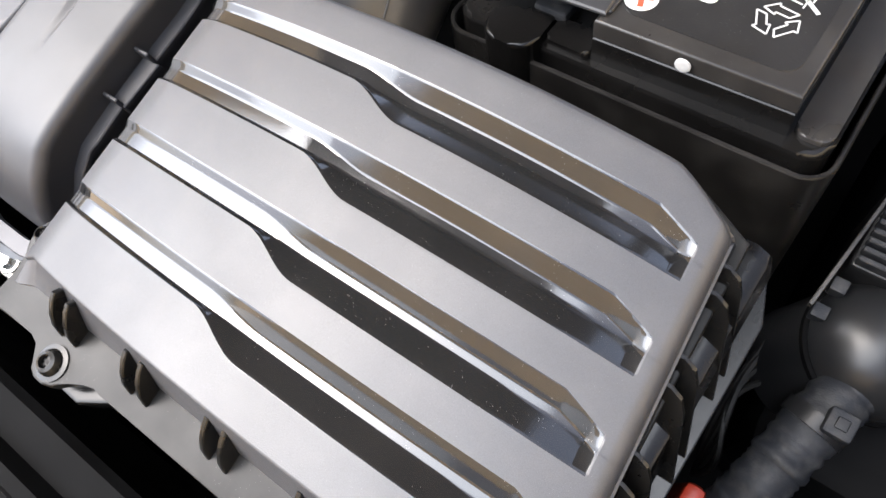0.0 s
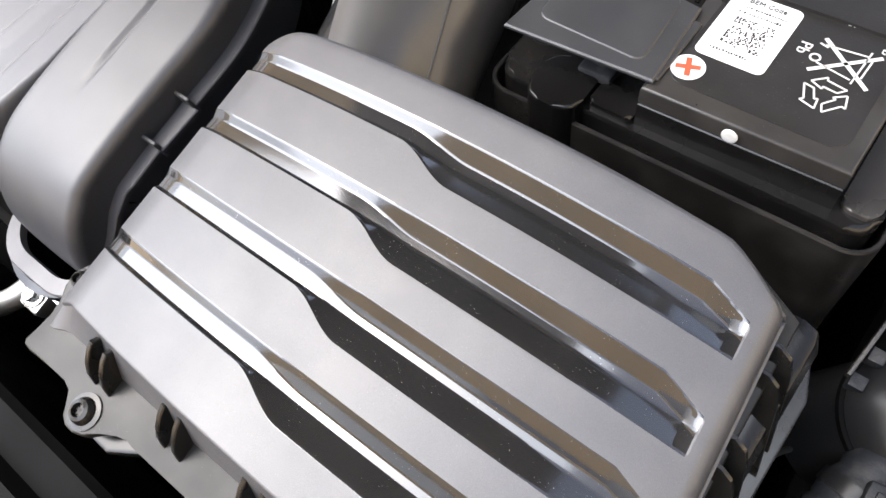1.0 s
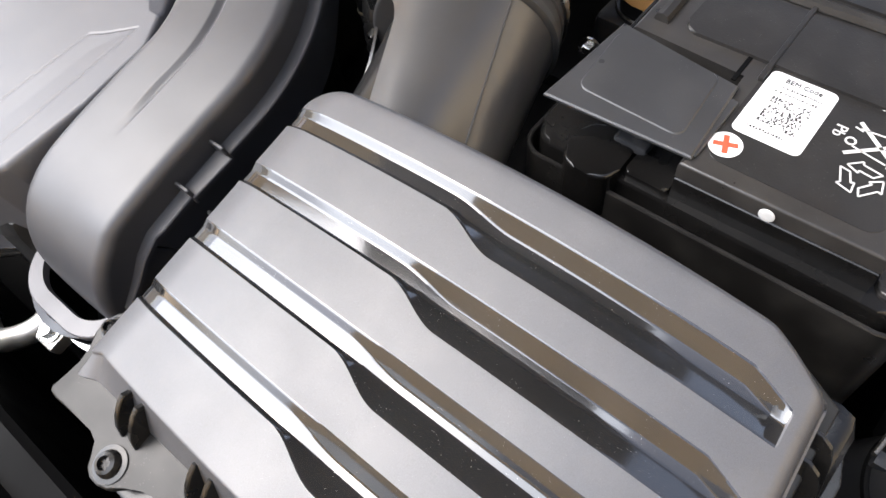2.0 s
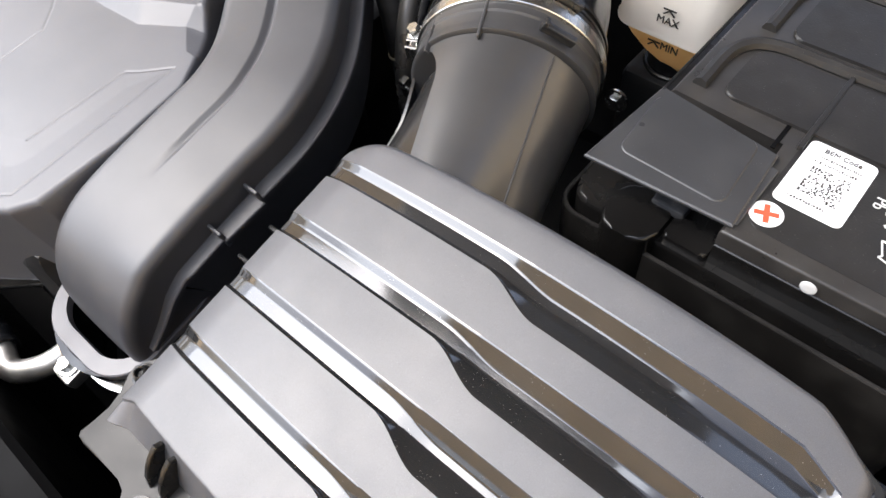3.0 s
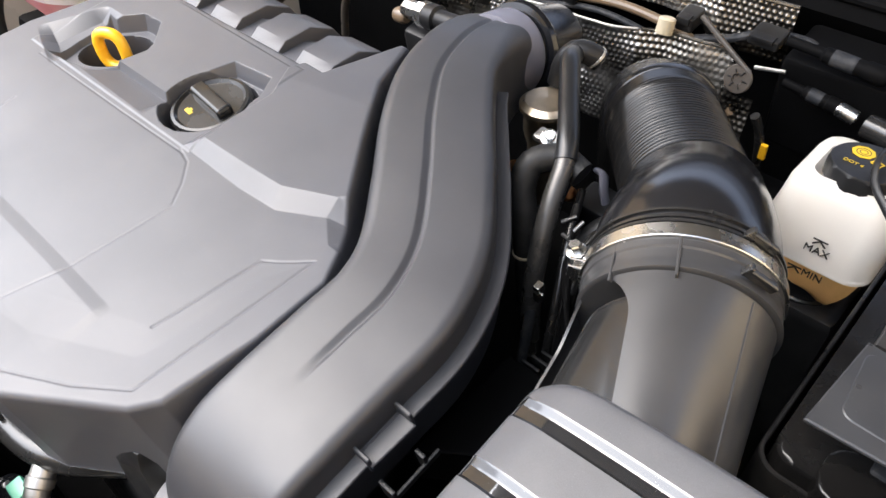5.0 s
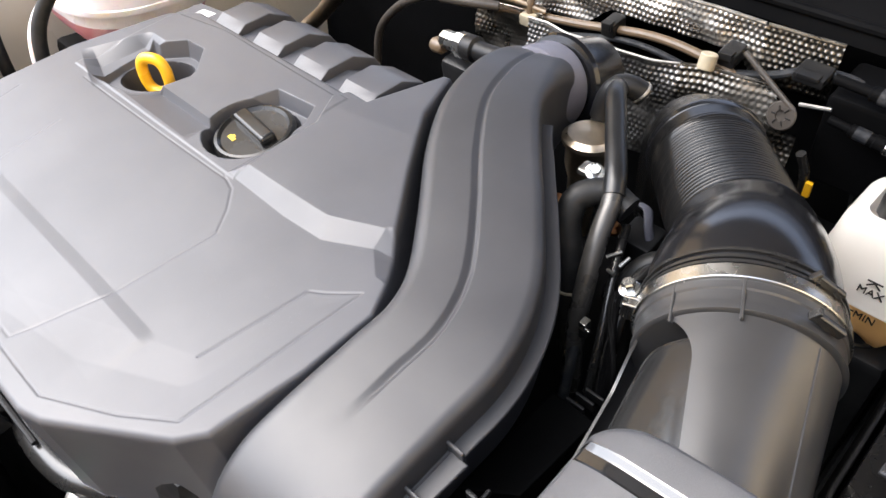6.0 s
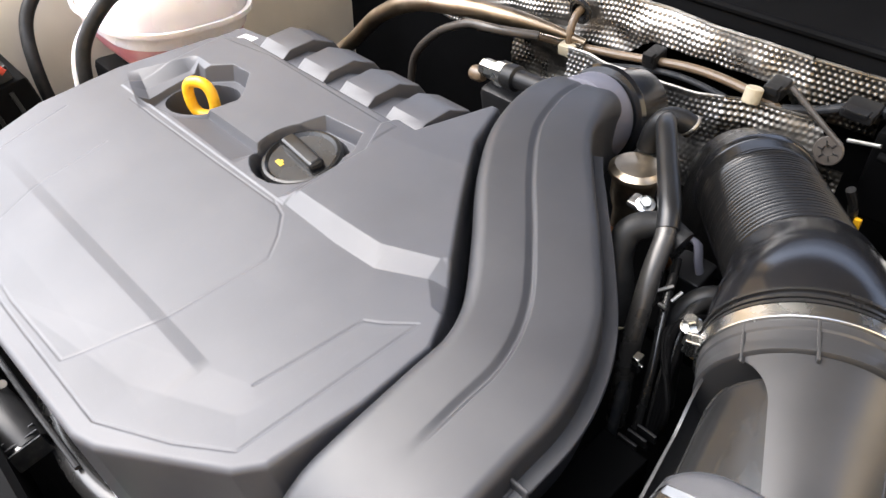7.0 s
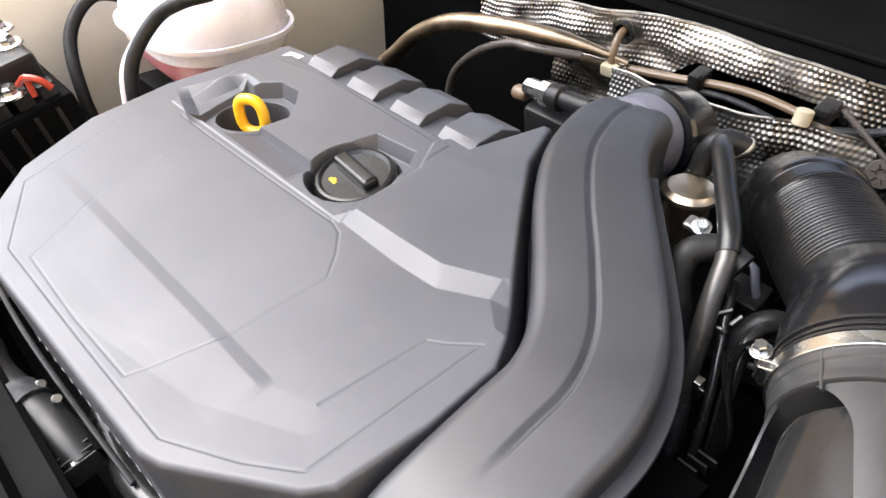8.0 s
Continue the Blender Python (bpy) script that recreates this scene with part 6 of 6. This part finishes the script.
    wires = thing("headlamp_wires", (0.03, 0.10, 0.72), "thin dark wires with pale ends", "cable")
    for k in range(4):
        bm = bmesh.new()
        tube(bm, [(0.04 + 0.004 * k, 0.14 - 0.01 * k, 0.83), (0.025, 0.115 - 0.012 * k, 0.82 - 0.008 * k), (0.022 + 0.004 * k, 0.07 - 0.01 * k, 0.78), (0.03, 0.03, 0.72)], 0.002, n=6)
        part("wire", bm, RUBBER_MATT, wires)


headlamp_corner()


# ---------------------------------------------------------------- coolant tank and the far corner
def far_corner():
    ob = thing("coolant_tank", (-1.10, 0.22, 0.80), "white translucent coolant tank with pink coolant", "coolant tank", LEVEL)
    c = BAY @ Vector((-1.09, 0.235, 0.915))

    def shell(z0, z1, grow):
        bm = bmesh.new()
        rings = []
        for k in range(13):
            z = lerp(z0, z1, k / 12)
            f = math.sqrt(max(0.02, 1 - (z / 0.088) ** 2)) if abs(z) < 0.088 else 0.12
            rings.append([bm.verts.new((c.x + x * f, c.y + y * f, c.z + z)) for x, y in round_rect(-0.105 - grow, 0.105 + grow, -0.085 - grow, 0.085 + grow, 0.07, 8)])
        rings_to_faces(bm, rings)
        return bm
    part("lower_shell", shell(-0.080, -0.022, 0.0), COOLANT, ob, "pink coolant behind the plastic", 60)
    part("upper_shell", shell(-0.0215, 0.085, 0.001), TANK, ob, angle=60)
    bm = bmesh.new()
    rr = [[bm.verts.new((c.x + x, c.y + y, c.z + z)) for x, y in round_rect(-0.108 - g, 0.108 + g, -0.088 - g, 0.088 + g, 0.073, 8)] for z, g in ((-0.004, 0), (0.002, 0), (0.002, 0.004), (-0.004, 0.004))]
    rings_to_faces(bm, rr + [rr[0]], caps=False)
    part("seam_flange", bm, TANK, ob)
    bm = bmesh.new()
    lathe(bm, [(0.030, 0.0), (0.032, 0.003), (0.032, 0.022), (0.028, 0.026), (0.0, 0.027)], Matrix.Translation((c.x - 0.02, c.y + 0.02, c.z + 0.08)), 40)
    part("cap", bm, BLACK, ob, "round black screw cap")
    st = thing("tank_bracket", (-1.10, 0.22, 0.53), "dark bracket under the coolant tank", "bracket", LEVEL)
    bm = bmesh.new()
    box(bm, -1.17, -1.03, 0.17, 0.33, 0.53, c.z - 0.079, 0.01)
    part("stand", bm, DARK, st)
    hose("tank_hose", (-1.0, 0.12, 0.85), "dark grey overflow hose arching over the tank", "hose",
         [("hose_run", [(-0.985, 0.080, 0.86), (-0.985, 0.088, 0.915), (-0.990, 0.108, 0.955), (-0.985, 0.145, 0.985), (-0.965, 0.170, 0.999), (-0.95, 0.20, 1.000)], 0.0075, RUBBER_MATT),
          ("pale_hose", [(-0.998, 0.076, 0.86), (-0.999, 0.084, 0.910), (-1.004, 0.104, 0.948), (-1.000, 0.142, 0.976), (-0.985, 0.168, 0.988)], 0.0055, TANK)])
    fb = thing("fuse_box", (-1.15, 0.03, 0.70), "black fuse box with silver studs and a red clip", "fuse box")
    bm = bmesh.new()
    box(bm, -1.24, -1.095, -0.09, 0.056, 0.70, 0.905, 0.008)
    part("box_body", bm, DARK, fb)
    bm = bmesh.new()
    box(bm, -1.235, -1.125, -0.08, 0.045, 0.900, 0.952, 0.008)
    part("upper_tier", bm, BLACK, fb)
    for k in range(4):
        bm = bmesh.new()
        box(bm, -1.121, -1.102, -0.06 + 0.028 * k, -0.040 + 0.028 * k, 0.900, 0.922, 0.002)
        part("relay", bm, BLACK, fb)
    for k in range(5):
        bm = bmesh.new()
        box(bm, -1.0955, -1.0935, -0.075 + 0.026 * k, -0.070 + 0.026 * k, 0.74, 0.895, 0.0005)
        part("side_rib", bm, BLACK, fb)
    for x, y, z in ((-1.215, 0.038, 0.951), (-1.165, 0.032, 0.951), (-1.115, 0.000, 0.921), (-1.15, -0.02, 0.951)):
        bm = bmesh.new()
        lathe(bm, [(0.016, 0), (0.016, 0.003), (0.012, 0.005)], Matrix.Translation((x, y, z)), 20)
        lathe(bm, [(0.009, 0.004), (0.009, 0.010), (0.006, 0.013), (0.0, 0.013)], Matrix.Translation((x, y, z)), 6)
        part("stud", bm, STEEL, fb, "silver stud")
    bm = bmesh.new()
    tube(bm, [(-1.112, 0.012, 0.930), (-1.098, 0.020, 0.940), (-1.085, 0.030, 0.936), (-1.080, 0.036, 0.925)], 0.004, n=8)
    tube(bm, [(-1.098, 0.020, 0.938), (-1.094, 0.018, 0.918)], 0.0035, n=8)
    part("red_clip", bm, RED_PLASTIC, fb, "red plastic clip")
    hose("wing_hose", (-1.24, 0.12, 0.74), "dark cable running down the inner wing", "cable",
         [("cable", [(-1.22, 0.20, 0.92), (-1.25, 0.16, 0.93), (-1.24, 0.11, 0.90), (-1.20, 0.08, 0.84), (-1.19, 0.07, 0.74)], 0.0085, RUBBER_MATT)])
    mt = thing("engine_mount", (-0.98, 0.10, 0.62), "dusty aluminium engine mount", "engine mount")
    bm = bmesh.new()
    prism(bm, [(-1.07, 0.05), (-0.97, 0.02), (-0.95, 0.09), (-0.96, 0.16), (-1.06, 0.16)], 0.62, 0.845, 0.012)
    part("casting", bm, BEIGE, mt)
    bk = thing("lifting_eye", (-0.90, 0.245, 0.85), "grey bracket with a white sticker behind the cover", "bracket")
    bm = bmesh.new()
    prism(bm, [(-0.930, 0.214), (-0.868, 0.226), (-0.862, 0.256), (-0.918, 0.250)], 0.922, 0.9265, 0.001)
    box(bm, -0.925, -0.919, 0.222, 0.246, 0.85, 0.925, 0.001)
    part("plate", bm, COVER, bk)
    bm = bmesh.new()
    prism(bm, [(-0.906, 0.229), (-0.885, 0.233), (-0.883, 0.247), (-0.903, 0.244)], 0.9264, 0.9270, 0.0002, 1)
    part("sticker", bm, PAPER, bk, "small white sticker")
    hex_bolt(bk, (-0.860, 0.251, 0.9265), (-0.860, 0.251, 1.0), 0.0065, 0.006)


far_corner()


# ---------------------------------------------------------------- cables and connectors behind the brake fluid
def rear_right():
    ob = thing("connector_block", (-0.29, 0.50, 0.80), "black connector block with silver sleeves on the bulkhead", "connector")
    bm = bmesh.new()
    box(bm, -0.345, -0.245, 0.50, 0.56, 0.80, 0.895, 0.006)
    part("block", bm, DARK, ob)
    for a, b, r in (((-0.345, 0.505, 0.908), (-0.262, 0.503, 0.905), 0.0065), ((-0.335, 0.49, 0.880), (-0.285, 0.49, 0.874), 0.0055)):
        m = along(a, b)
        L = (Vector(b) - Vector(a)).length
        bm = bmesh.new()
        lathe(bm, [(r * 0.7, 0), (r * 0.7, L * 0.35), (r, L * 0.38), (r, L * 0.75), (r * 1.2, L * 0.78), (r * 1.2, L * 0.95), (r * 0.8, L)], m, 24)
        part("plug", bm, DARK, ob)
        bm = bmesh.new()
        lathe(bm, [(r * 1.03, L * 0.45), (r * 1.06, L * 0.47), (r * 1.06, L * 0.66), (r * 1.03, L * 0.68)], m, 24)
        part("sleeve", bm, TAPE, ob)
    bm = bmesh.new()
    lathe(bm, [(0.005, 0), (0.0062, 0.002), (0.0062, 0.016), (0.003, 0.018)], along((-0.287, 0.485, 0.878), (-0.262, 0.485, 0.872)), 16)
    part("bare_end", bm, STEEL, ob, "bright metal cable end")
    hose("bulkhead_cable", (-0.30, 0.48, 0.83), "black cable on the bulkhead", "cable",
         [("cable", [(-0.262, 0.485, 0.872), (-0.235, 0.48, 0.872), (-0.20, 0.47, 0.868), (-0.15, 0.47, 0.85)], 0.010, RUBBER),
          ("cable", [(-0.335, 0.445, 0.875), (-0.330, 0.448, 0.86), (-0.327, 0.45, 0.84), (-0.325, 0.455, 0.80)], 0.004, RUBBER)])
    tg = thing("cable_tag", (-0.3215, 0.447, 0.83), "small orange cable tag", "tag")
    bm = bmesh.new()
    box(bm, -0.3245, -0.3185, 0.445, 0.449, 0.832, 0.848, 0.001)
    part("tag_body", bm, YELLOW, tg)
    sd = thing("servo_housing", (-0.22, 0.50, 0.76), "dark round brake servo behind the fluid bottle", "brake servo", LEVEL)
    bm = bmesh.new()
    lathe(bm, [(0.06, 0.0), (0.10, 0.02), (0.11, 0.05), (0.11, 0.09)], along((-0.20, 0.54, 0.84), (-0.20, 0.64, 0.84)), 48)
    part("drum", bm, BLACK, sd)
    bt = thing("ground_strap", (-0.13, 0.47, 0.90), "bare metal bracket behind the battery", "bracket", LEVEL)
    bm = bmesh.new()
    box(bm, -0.150, -0.105, 0.452, 0.475, 0.90, 0.950, 0.003)
    box(bm, -0.150, -0.105, 0.445, 0.478, 0.948, 0.952, 0.001)
    part("plate", bm, PIPE_METAL, bt)
    hex_bolt(bt, (-0.118, 0.462, 0.952), (-0.118, 0.462, 1.0), 0.007, 0.007)


rear_right()
